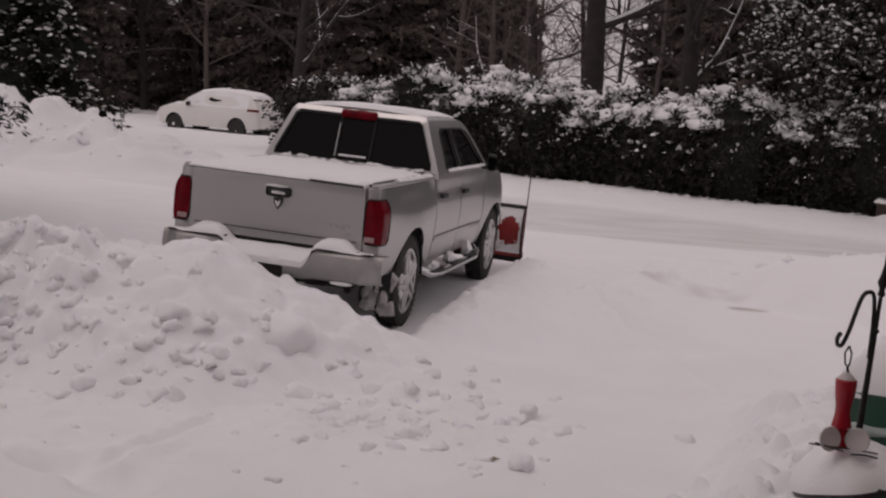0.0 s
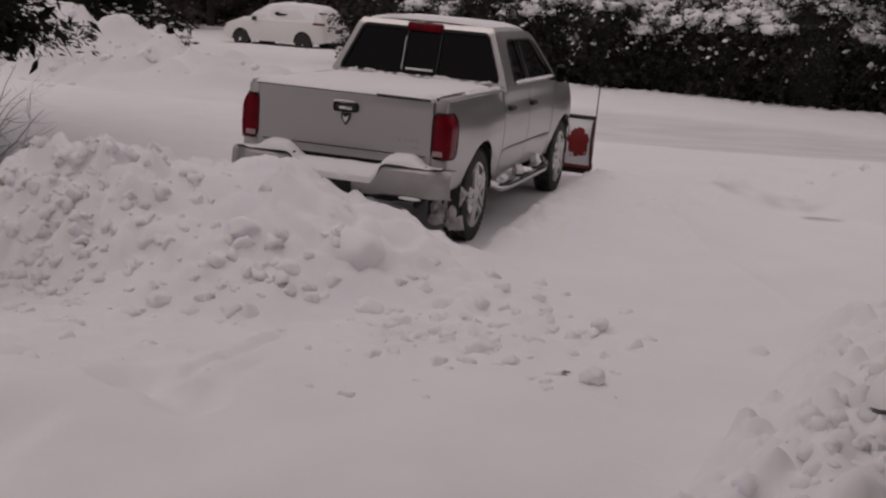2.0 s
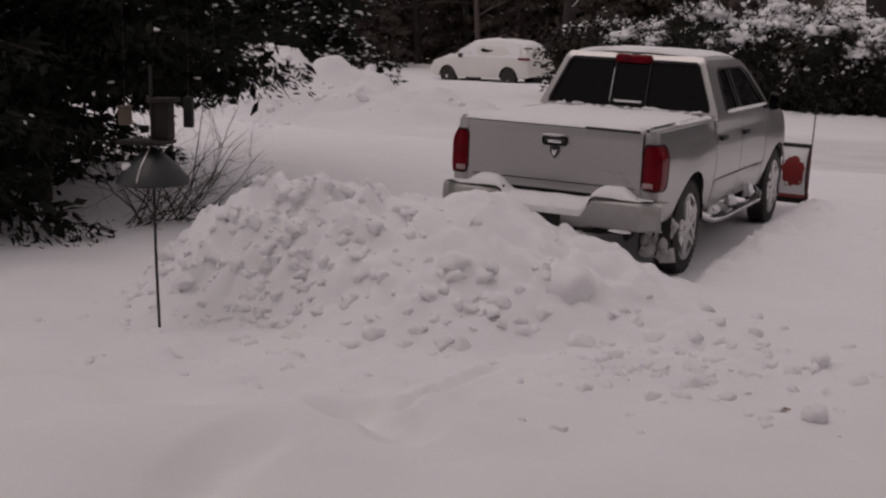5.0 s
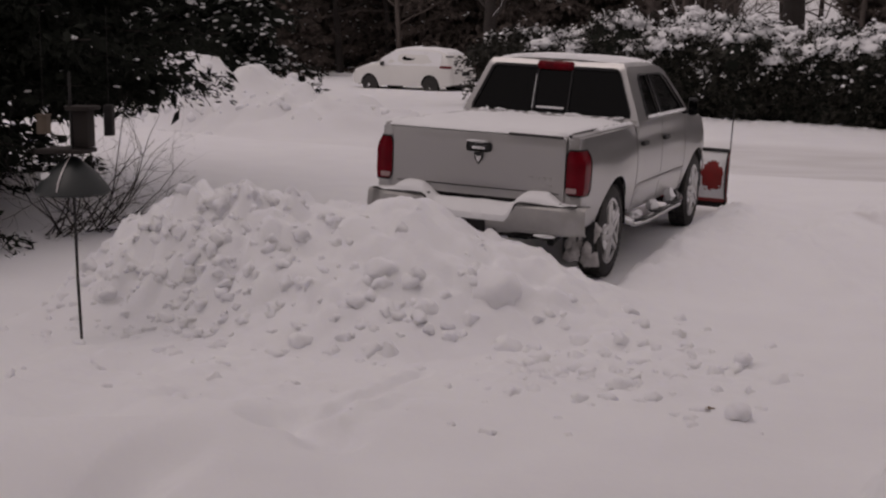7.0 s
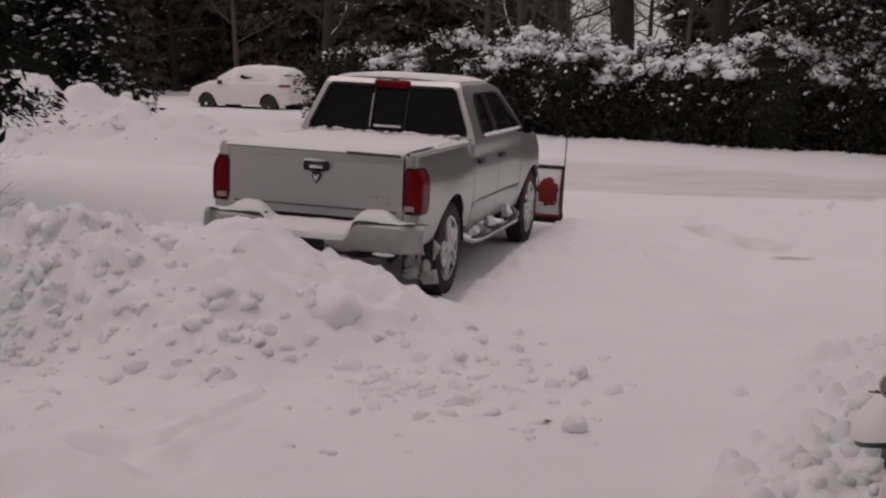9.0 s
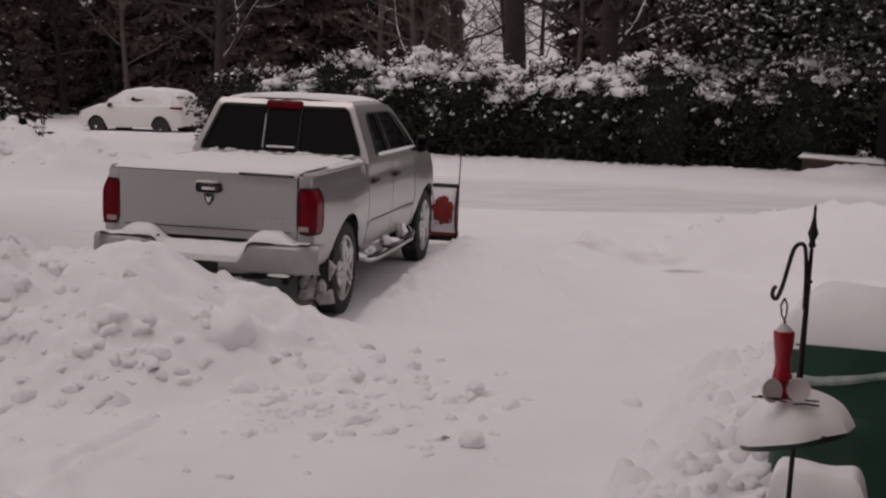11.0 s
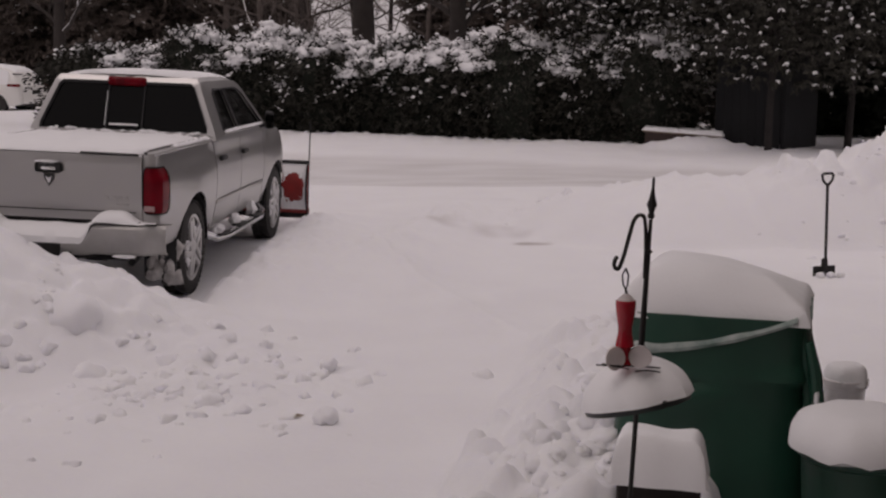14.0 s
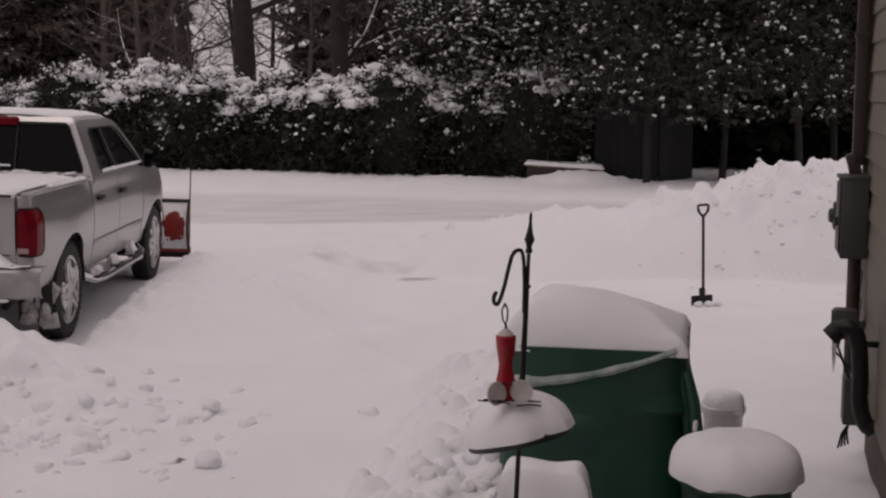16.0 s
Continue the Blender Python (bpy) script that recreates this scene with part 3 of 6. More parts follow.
        part("rail_trim", tube([(s * 0.858, 0.24, 1.372), (s * 0.858, 1.98, 1.372)], 0.014, 8), CHROME, t)
        part("rail_snow", snow_slab(-0.03, 0.03, 0.25 if s < 0 else 0.9, 1.98, 0, 0.02, 8 + s, 0.02, 4, 40), CAPSNOW, t).location = (s * 0.89, 0, 1.368)
    # tailgate, with its rolled top edge
    rings = []
    for i in range(25):
        x = -0.824 + 1.648 * i / 24
        prof = [(0.20, 0.785), (0.165, 0.79), (0.160, 0.84), (0.152, 0.86), (0.150, 1.00), (0.146, 1.15), (0.142, 1.255), (0.140, 1.30), (0.148, 1.335), (0.175, 1.352), (0.21, 1.352)]
        rings.append([(x, y, z) for y, z in prof])
    gate = part("tailgate", sheet(rings, 0.02), SILVER, t)
    part("handle_bezel", box(0.235, 0.02, 0.085, (0.02, 0.136, 1.215), 0.03, segments=4), BLACK, gate, "black oval handle surround")
    part("handle", box(0.13, 0.016, 0.028, (0.02, 0.125, 1.208), 0.008), CHROME, gate)
    part("snow_dust", blob((0.0, 0.134, 1.262), (0.11, 0.01, 0.014), 4, 2), CAPSNOW, gate)
    badge = plate([(-0.045, 0.05), (0.045, 0.05), (0.04, 0.0), (0.0, -0.055), (-0.04, 0.0)], lambda x, z: (0.02 + x, 0.139, 1.115 + z), 0.008)
    part("badge", badge, BLACK, gate, "small dark shield-shaped badge")
    part("badge_inset", plate([(-0.028, 0.032), (0.0, 0.012), (0.028, 0.032), (0.02, -0.005), (0.0, -0.035), (-0.02, -0.005)], lambda x, z: (0.02 + x, 0.130, 1.115 + z), 0.004), CHROME, gate)
    for k, w in enumerate((0.045, 0.05, 0.05, 0.035)):
        part("lettering_bar", box(w * 0.8, 0.006, 0.028, (0.52 + k * 0.058, 0.147, 0.985), 0.002), BUMPER, gate)
    part("lettering_bar", box(0.11, 0.006, 0.024, (0.66, 0.149, 0.925), 0.002), BUMPER, gate)
    # thin black strip standing in for the shade along the pressed fold
    part("crease_shade", box(1.56, 0.006, 0.008, (0, 0.150, 0.865), 0.002), UNDER, gate)
    part("gate_gap", box(1.70, 0.03, 0.035, (0, 0.21, 0.765), 0.004), UNDER, t)
    for s in (-1, 1):
        part("bed_pillar", box(0.15, 0.12, 0.54, (s * 0.872, 0.232, 1.07), 0.012), SILVER, t)
        part("seam", box(0.005, 0.03, 0.56, (s * 0.828, 0.20, 1.06), 0.002), UNDER, t)
        part("bumper_valance", box(0.16, 0.10, 0.14, (s * 0.905, 0.22, 0.81), 0.02), SILVER, t)
    # tonneau cover and its snow
    part("tonneau_cover", box(1.70, 1.76, 0.035, (0, 1.13, 1.345), 0.012), BLACK, t, "black soft bed cover")
    bulge = lambda x, y: -0.012 * smoothstep(0.45, 0.85, x)
    part("bed_snow", snow_slab(-0.87, 0.83, 0.135, 2.02, 1.350, 0.046, 2.0, 0.10, 40, 44, bulge, 0.03), CAPSNOW, t, "even layer of snow over the bed cover")
    part("cover_edge", tube([(0.30, 0.134, 1.350), (0.55, 0.132, 1.349), (0.80, 0.134, 1.346)], 0.011, 6), BLACK, t, "black edge of the bed cover")
    # bumper: raised ends, dipped middle
    rings = []
    for i in range(49):
        x = -1.05 + 2.10 * i / 48
        e = smoothstep(0.36, 0.44, abs(x))
        zt = 0.655 + 0.115 * e
        yb = 0.0 + 0.10 * smoothstep(0.82, 1.02, abs(x)) ** 1.5
        zb = 0.505 + 0.015 * e
        rings.append([(x, yb + 0.20, zt - 0.005), (x, yb + 0.03, zt), (x, yb, zt - 0.025), (x, yb - 0.012, (zt + zb) / 2), (x, yb + 0.015, zb + 0.02), (x, yb + 0.06, zb)])
    bumper = part("rear_bumper", sheet(rings, 0.01), BUMPER, t, "dull chrome step bumper")
    for s in (-1, 1):
        part("step_pad", box(0.42, 0.16, 0.02, (s * 0.62, 0.115, 0.785), 0.008), BLACK, bumper, "black step pad")
        part("edge_trim", tube([(s * 0.395, 0.012, 0.665), (s * 0.43, 0.008, 0.76), (s * 0.47, 0.004, 0.782), (s * 0.98, 0.06, 0.782)], 0.008, 6), BLACK, bumper)
    rings = []
    for i in range(61):
        x = -0.99 + 1.95 * i / 60
        mid = 1 - smoothstep(0.34, 0.46, abs(x))
        dome = math.exp(-((abs(x) - 0.60) / 0.17) ** 4)
        end = 1 - smoothstep(0.80, 0.97, abs(x))
        h = 0.795 + 0.085 * dome * end - 0.035 * mid + 0.012 * noise.noise((x * 5, 0, 3))
        f = 0.785 - 0.175 * mid + 0.008 * noise.noise((x * 9, 4, 3))
        yf = 0.02 - 0.035 * mid + 0.05 * smoothstep(0.82, 0.98, abs(x))
        rings.append([(x, 0.215, h - 0.02), (x, 0.15, h), (x, 0.09, h - 0.006), (x, 0.045, h - 0.25 * (h - f)), (x, yf, f + 0.35 * (h - f)), (x, yf - 0.004, f), (x, yf + 0.03, f - 0.012)])
    part("bumper_snow", loft(rings), CAPSNOW, t, "smooth drift of snow heaped on the bumper")
    part("plate_recess", box(0.34, 0.02, 0.12, (0, -0.010, 0.545), 0.006), UNDER, bumper)
    part("snow_drip", blob((0.72, 0.03, 0.515), (0.10, 0.04, 0.018), 2, 2, 0.4), CAPSNOW, bumper)
    part("hitch_receiver", box(0.34, 0.18, 0.09, (0.12, 0.16, 0.505), 0.015), UNDER, t)
    part("hitch_tube", box(0.075, 0.16, 0.075, (0.22, 0.08, 0.50), 0.008), UNDER, t)
    # underside
    part("chassis", box(1.30, 4.9, 0.20, (0, 2.9, 0.50), 0.03), UNDER, t)
    part("floor_pan", box(1.76, 3.3, 0.10, (0, 3.3, 0.60), 0.02), UNDER, t)
    part("bed_floor", box(1.74, 1.82, 0.06, (0, 1.11, 0.80), 0.01), UNDER, t)
    part("bed_front", box(1.76, 0.03, 0.55, (0, 2.0, 1.07), 0.005), SILVER, t)
    part("rear_axle", tube([(-0.85, 1.25, 0.42), (-0.14, 1.25, 0.42), (-0.05, 1.25, 0.40), (0.12, 1.25, 0.40), (0.2, 1.25, 0.42), (0.85, 1.25, 0.42)], [0.05, 0.05, 0.15, 0.15, 0.05, 0.05], 12), UNDER, t)
    part("front_axle", tube([(-0.85, 4.82, 0.42), (0.85, 4.82, 0.42)], 0.05, 10), UNDER, t)
    part("spare_wheel", lathe([(0.12, 0.40), (0.36, 0.40), (0.38, 0.50), (0.36, 0.60), (0.12, 0.60)], 28), RUBBER, t).location = (0, 0.62, 0.03)
    part("exhaust", tube([(0.62, 2.6, 0.5), (0.66, 1.2, 0.52), (0.70, 0.45, 0.46), (0.72, 0.2, 0.44)], 0.035, 10), UNDER, t)
    for s in (-1, 1):
        part("mud_flap", box(0.30, 0.02, 0.36, (s * 0.82, 0.70, 0.40), 0.008), BLACK, t)
        pk = bmesh.new()
        r = random.Random(7)
        for k in range(24):
            h = r.uniform(0.20, 0.76)
            blob((s * (0.89 + r.uniform(-0.15, 0.10)), 0.70 + 0.10 * (h - 0.4) + r.uniform(-0.03, 0.03), h), (r.uniform(0.035, 0.07), 0.04, r.uniform(0.04, 0.08)), k, 2, 0.5, bm=pk)
        tagged(part("frozen_slush", pk, SLUSH, t, "grey-white slush frozen behind the wheel"), kind="stuff")
        wheel(t, s * 0.862, RW[0], 0.42, 0.225, s)
        wheel(t, s * 0.872, FW[0], 0.42, 0.225, s)
    # back of the cab with the sliding rear window
    def on_back(x, z):
        return (x, float(np.interp(z, [1.30, 1.42, 1.88, 1.93], [2.055, 2.10, 2.24, 2.30])), z)
    hole = [(-0.868, 1.395), (0.868, 1.395), (0.862, 1.46), (0.703, 1.835), (0.660, 1.866), (-0.660, 1.866), (-0.703, 1.835), (-0.862, 1.46)]
    back = [(-0.97, 1.33), (0.97, 1.33), (0.94, 1.42), (0.742, 1.87), (0.705, 1.91), (-0.705, 1.91), (-0.742, 1.87), (-0.94, 1.42)]
    part("cab_back", face_with_holes(back, (hole,), on_back, 0.03), SILVER, t)
    part("cab_back_lower", box(1.80, 0.03, 0.82, (0, 2.07, 0.95), 0.01), SILVER, t)
    for a, b in ((-0.85, -0.19), (-0.18, 0.18), (0.19, 0.85)):
        def fit(x, z):
            lim = float(np.interp(z, [1.39, 1.46, 1.835, 1.862], [0.853, 0.857, 0.699, 0.656]))
            return (max(-lim, min(lim, x)), on_back(0, z)[1] + 0.012, z)
        pane = sheet([[fit(a + (b - a) * i / 8, 1.396 + 0.465 * k / 8) for i in range(9)] for k in range(9)], 0.004)
        part("rear_window_pane", pane, GLASS, t)
    for x in (-0.185, 0.185):
        part("window_divider", tube([(x, 2.083, 1.395), (x, 2.228, 1.85)], 0.009, 6), BLACK, t)
        if x < 0:
            part("frost_line", tube([(x - 0.012, 2.090, 1.45), (x - 0.012, 2.20, 1.78)], 0.0035, 5), CAPSNOW, t)
    part("slider_rail", box(0.30, 0.014, 0.022, (0.0, 2.088, 1.462), 0.006), CAPSNOW, t, "ledge of snow along the sliding pane")
    loop = [Vector(on_back(*p)) - Vector((0, 0.004, 0)) for p in hole]
    part("rear_window_seal", tube(loop + loop[:1], 0.019, 6), BLACK, t)
    pk = bmesh.new()
    r = random.Random(3)
    for k in range(34):
        blob((r.uniform(-0.78, 0.78), 2.04 + r.uniform(-0.02, 0.015), 1.395 + r.uniform(-0.01, 0.02)), (r.uniform(0.015, 0.065), 0.025, r.uniform(0.008, 0.024)), k, 1, 0.4, bm=pk)
    tagged(part("window_snow", pk, CAPSNOW, t, "crumbs of snow along the rear window"), kind="stuff")
    part("brake_light", box(0.40, 0.07, 0.090, (0, 2.222, 1.880), 0.034, segments=4), REDLENS, t, "long red high-level brake light")
    for x in (-0.13, 0.0, 0.13):
        part("brake_light_cell", lathe([(0.024, 0), (0.018, 0.006)], 14), REDLENS, t).matrix_local = Matrix.Translation((x, 2.186, 1.880)) @ Matrix.Rotation(radians(90), 4, "X")
    # roof
    rings = []
    for j in range(23):
        y = 2.24 + 1.60 * j / 22
        drop = 0.05 * max(0.0, (y - 3.3) / 0.54) ** 2 + 0.05 * max(0.0, (2.36 - y) / 0.12) ** 2
        row = []
        for i in range(25):
            u = -1 + 2 * i / 24
            x = 0.73 * math.sin(u * math.pi / 2) if abs(u) < 1 else 0.73 * u
            row.append((x, y, 1.952 - drop - 0.085 * abs(u) ** 4))
        rings.append(row)
    part("roof", sheet(rings, 0.02), SILVER, t)
    part("roof_snow", snow_slab(-0.69, 0.67, 2.255, 3.75, 1.948, 0.034, 6, 0.05, 30, 34, lambda x, y: -0.05 * max(0.0, (y - 3.3) / 0.54) ** 2 - 0.07 * abs(x / 0.73) ** 4, 0.04), CAPSNOW, t, "thin snow on the roof")
    # windscreen, hood and front
    def screen(u, v):
        w = 0.70 + 0.215 * v
        return (u * w, 3.80 + 0.62 * v + 0.10 * (1 - u * u), 1.885 - 0.50 * v)
    part("windscreen", sheet([[screen(-1 + i / 6, k / 8) for i in range(13)] for k in range(9)], 0.006), GLASS, t)
    rings = []
    for j in range(19):
        y = 4.30 + 1.28 * j / 18
        zc = 1.40 - 0.15 * ((y - 4.3) / 1.28) ** 1.8
        rings.append([(0.86 * (i / 9) * (1 - 0.10 * (j / 18)), y, zc + 0.035 * math.cos(min(1, abs(i / 9)) * math.pi / 2) - 0.05 * abs(i / 9) ** 3) for i in range(-9, 10)])
    part("hood", sheet(rings, 0.02), SILVER, t)
    part("hood_snow", snow_slab(-0.72, 0.72, 4.5, 5.45, 1.37, 0.04, 12, 0.12, 24, 18, lambda x, y: 0.02 - 0.15 * ((y - 4.3) / 1.28) ** 1.8 - 0.03 * abs(x / 0.8) ** 2, 0.04), CAPSNOW, t)
    part("grille", box(1.05, 0.06, 0.36, (0, 5.60, 1.02), 0.03), CHROME, t)
    part("grille_bar", box(0.05, 0.05, 0.34, (0, 5.635, 1.02), 0.01), CHROME, t)
    part("grille_bar", box(1.0, 0.05, 0.05, (0, 5.635, 1.02), 0.01), CHROME, t)
    part("front_bumper", box(1.82, 0.20, 0.24, (0, 5.64, 0.66), 0.05), CHROME, t)
    part("front_panel", box(1.70, 0.06, 0.75, (0, 5.55, 0.90), 0.03), SILVER, t)
    for s in (-1, 1):
        part("headlight", box(0.26, 0.06, 0.24, (s * 0.70, 5.585, 1.03), 0.03), CLEARLENS, t)
    # seats and dash inside, dark
    for x in (-0.42, 0.42):
        for y in (2.55, 3.35):
            part("seat_back", box(0.48, 0.16, 0.62, (x, y, 1.18), 0.06), UNDER, t)
            part("headrest", box(0.26, 0.10, 0.16, (x, y - 0.02, 1.57), 0.04), UNDER, t)
    part("dashboard", box(1.7, 0.4, 0.25, (0, 4.25, 1.25), 0.05), UNDER, t)
    # snow plough on the nose
    plow = new("snow_plow_blade")
    plow.parent = t
    plow.location = (-0.045, 0, 0.03)
    rings = []
    for k in range(13):
        a = radians(-62 + 116 * k / 12)
        rings.append([(-1.20 + 2.40 * i / 16, 6.42 - 0.30 * math.cos(a), 0.44 + 0.40 * math.sin(a)) for i in range(17)])
    bl = part("moldboard", sheet(rings, 0.012), PLOWRED, plow, "red curved plough blade")
    for x in (-1.19, -0.82, -0.4, 0.0, 0.4, 0.82, 1.19):
        rib = [(6.42 - 0.30 * math.cos(radians(-62 + 116 * k / 8)) - 0.0, 0.44 + 0.40 * math.sin(radians(-62 + 116 * k / 8))) for k in range(9)]
        inner = [(y - 0.07, z) for y, z in rib[::-1]]
        part("rib", plate(rib + inner, lambda y, z, x=x: (x, y, z), 0.014), UNDER if x > 1 else PLOWRED, plow)
    part("top_rail", tube([(-1.2, 6.20, 0.765), (1.2, 6.20, 0.765)], 0.022, 8), BLACK, plow)
    part("cutting_edge", box(2.4, 0.016, 0.14, (0, 6.27, 0.085), 0.004), UNDER, plow)
    # snow caked over the back of the blade, knocked off in a round patch of each bay
    for x0, x1 in ((-1.18, -0.83), (0.42, 0.81), (0.83, 1.18)):
        rows = []
        for k in range(37):
            a = radians(-48 + 98 * k / 36)
            rows.append([(x0 + (x1 - x0) * i / 24, 6.42 - 0.315 * math.cos(a) - 0.008 * noise.noise((x0 * 9 + i * 0.6, k * 0.4, 3)), 0.44 + 0.40 * math.sin(a)) for i in range(25)])
        crust = sheet(rows, 0.008)
        xm = (x0 + x1) / 2
        bmesh.ops.delete(crust, geom=[f for f in crust.faces if ((f.calc_center_median().x - xm) / 0.145) ** 2 + ((f.calc_center_median().z - 0.43) / 0.195) ** 2 < 1 + 0.8 * noise.noise(f.calc_center_median() * 16)], context="FACES")
        part("crust_of_snow", crust, CAPSNOW, plow)
    for x in (-1.19, 1.19):
        part("marker_rod", tube([(x, 6.22, 0.15), (x + 0.005, 6.21, 0.78), (x + 0.015, 6.20, 1.30)], 0.009, 6), BLACK, plow)
    part("push_frame", tube([(-0.4, 5.7, 0.38), (-0.25, 6.15, 0.32), (0.25, 6.15, 0.32), (0.4, 5.7, 0.38)], 0.045, 8), UNDER, plow)
    part("lift_arm", box(0.6, 0.10, 0.5, (0, 5.85, 0.62), 0.02), UNDER, plow)
    return t


ram_truck()


# ---- white car parked across the yard ----
def parked_suv():
    t = thing("parked_car", pose(-9.98, 52.6, -0.19, 0, 0, 66) @ Matrix.Scale(1.11, 4), "white sport utility car half buried under fresh snow", "car")
    # stations along the car: y, half width, belt height, roof height, roof half width, bottom
    st = [(-2.36, 0.72, 0.95, 0.98, 0.60, 0.42), (-2.28, 0.86, 1.08, 1.20, 0.68, 0.36), (-2.05, 0.92, 1.10, 1.52, 0.66, 0.34), (-1.7, 0.94, 1.10, 1.66, 0.66, 0.33), (-1.0, 0.95, 1.09, 1.72, 0.68, 0.32),
          (-0.2, 0.95, 1.08, 1.73, 0.69, 0.32), (0.4, 0.95, 1.07, 1.66, 0.67, 0.32), (0.9, 0.95, 1.06, 1.40, 0.66, 0.32), (1.25, 0.95, 1.05, 1.14, 0.70, 0.32), (1.7, 0.94, 1.00, 1.08, 0.68, 0.33), (2.1, 0.89, 0.90, 0.98, 0.62, 0.36), (2.36, 0.70, 0.72, 0.80, 0.5, 0.42)]
    ys = [s[0] for s in st]
    AR, wheels = 0.40, (-1.42, 1.38)

    def at(y, k):
        return float(np.interp(y, ys, [s[k] for s in st]))
    for s in (-1, 1):
        def low(y):
            z = at(y, 5)
            for yw in wheels:
                d = abs(y - yw)
                if d < AR:
                    z = max(z, 0.36 + math.sqrt(AR * AR - d * d))
            return z
        n, rings = 90, []
        for i in range(n + 1):
            y = -2.36 + 4.72 * i / n
            a, b = low(y), max(low(y) + 0.02, at(y, 2))
            rings.append([(s * (at(y, 1) - 0.05 * (abs((z - 0.75)) / 0.4) ** 2), y, z) for z in [a + (b - a) * k / 8 for k in range(9)]])
        part("body_side", sheet(rings, 0.012), WHITE, t)
        for yw in wheels:
            rr = [[(s * x, yw + AR * math.cos(a), 0.36 + AR * math.sin(a)) for x in (0.93, 0.6)] for a in [math.pi * k / 14 for k in range(15)]]
            part("wheel_arch", sheet(rr, 0.01), UNDER, t)
            hub = new("wheel")
            hub.parent = t
            hub.location = (s * 0.80, yw, 0.35)
            part("tyre", lathe([(0.22, -0.11), (0.34, -0.11), (0.36, -0.07), (0.36, 0.07), (0.34, 0.11), (0.22, 0.11)], 28, axis="x"), RUBBER, hub)
            part("rim", lathe([(0.225, -0.1), (0.225, 0.09 * s + 0.0), (0.05, 0.07 * s)], 24, axis="x"), ALLOY, hub)
            part("packed_snow", blob((s * 0.07, 0, -0.02), (0.04, 0.17, 0.16), yw, 2, 0.5), CAPSNOW, hub)
        part("tail_lamp", box(0.06, 0.52, 0.085, (s * 0.885, -2.10, 1.05), 0.02), REDLENS, t, "slim dark tail lamp")
        part("mirror", box(0.16, 0.12, 0.16, (s * 1.00, 0.72, 1.14), 0.03), BLACK, t)
        part("scraped_glass", blob((s * 0.86, -0.42, 1.33), (0.03, 0.20, 0.045), 3 + s, 3, 0.9), GLASS, t, "dark streak where the glass shows through the snow")
        part("scraped_glass", blob((s * 0.85, -0.22, 1.36), (0.03, 0.09, 0.06), 6 + s, 3, 0.9), GLASS, t)
        part("lamp_edge", box(0.06, 0.36, 0.05, (s * 0.70, -2.16, 1.44), 0.015), BLACK, t, "dark edge of the roof spoiler")
        part("headlight", box(0.06, 0.26, 0.07, (s * 0.84, 2.10, 0.83), 0.02), BLACK, t)
        for y0, y1 in ((-1.85, -1.15), (-1.08, -0.18), (-0.1, 0.85)):
            z1 = lambda y: at(y, 3) - 0.10
            g = sheet([[(s * float(np.interp(z, [1.08, 1.7], [0.90, 0.70])), y, z) for z in [1.10 + (max(z1(y), 1.14) - 1.10) * k / 5 for k in range(6)]] for y in [y0 + (y1 - y0) * k / 6 for k in range(7)]], 0.006)
            part("side_window", g, GLASS, t)
            # snow stuck over most of the pane
            c = sheet([[(s * (float(np.interp(z, [1.08, 1.7], [0.915, 0.715])) + 0.012 * noise.noise((y * 3, z * 3, s))), y, z) for z in [1.08 + (max(z1(y), 1.14) + 0.03 - 1.08) * (0.0 + k / 5) for k in range(6)]]
                       for y in [y0 - 0.03 + (y1 - y0 + 0.06) * k / 12 for k in range(13)]], 0.012)
            if y0 == -1.08:
                bmesh.ops.delete(c, geom=[f for f in c.faces if 1.18 < f.calc_center_median().z < 1.36 and -0.75 < f.calc_center_median().y < -0.15], context="FACES")
            part("window_snow", c, CAPSNOW, t)
    rings = []
    for i in range(49):
        y = -2.36 + 4.72 * i / 48
        wb, zb, zr, wr = at(y, 1) - 0.05, at(y, 2), at(y, 3), at(y, 4)
        half = [(wb, zb), (wb * 0.97, zb + (zr - zb) * 0.25), ((wb + wr) / 2, zb + (zr - zb) * 0.62), (wr, zb + (zr - zb) * 0.90), (wr * 0.8, zr - 0.01), (wr * 0.4, zr + 0.01)]
        rings.append([(x, y, z) for x, z in half] + [(0, y, zr + 0.015)] + [(-x, y, z) for x, z in half[::-1]])
    part("roof_and_glass_house", loft(rings), WHITE, t)
    part("roof_snow", snow_slab(-0.66, 0.66, -2.1, 0.9, 0.0, 0.10, 4, 0.2, 18, 40, lambda x, y: at(y, 3) - 0.03 - 0.08 * (x / 0.66) ** 2, 0.05), CAPSNOW, t, "thick snow on the roof")
    part("hood_snow", snow_slab(-0.72, 0.72, 0.9, 2.25, 0.0, 0.09, 5, 0.2, 18, 24, lambda x, y: at(y, 3) - 0.02 - 0.08 * (x / 0.72) ** 2, 0.05), CAPSNOW, t)
    rear = []
    for k in range(7):
        z = 0.40 + 0.58 * k / 6
        rear.append([(0.78 * (i / 5), -2.37 - 0.05 * (1 - (i / 5) ** 2) - 0.06 * math.exp(-((z - 0.55) / 0.15) ** 2), z) for i in range(-5, 6)])
    part("rear_bumper", sheet(rear, 0.02), WHITE, t)
    part("plate_panel", box(0.5, 0.02, 0.14, (0, -2.43, 0.80), 0.01), BLACK, t)
    part("rear_window", sheet([[(0.62 * i / 4, -2.30 + 0.28 * k / 4, 1.14 + 0.34 * k / 4) for i in range(-4, 5)] for k in range(5)], 0.008), GLASS, t)
    part("front_panel", box(1.3, 0.1, 0.4, (0, 2.32, 0.58), 0.04), WHITE, t)
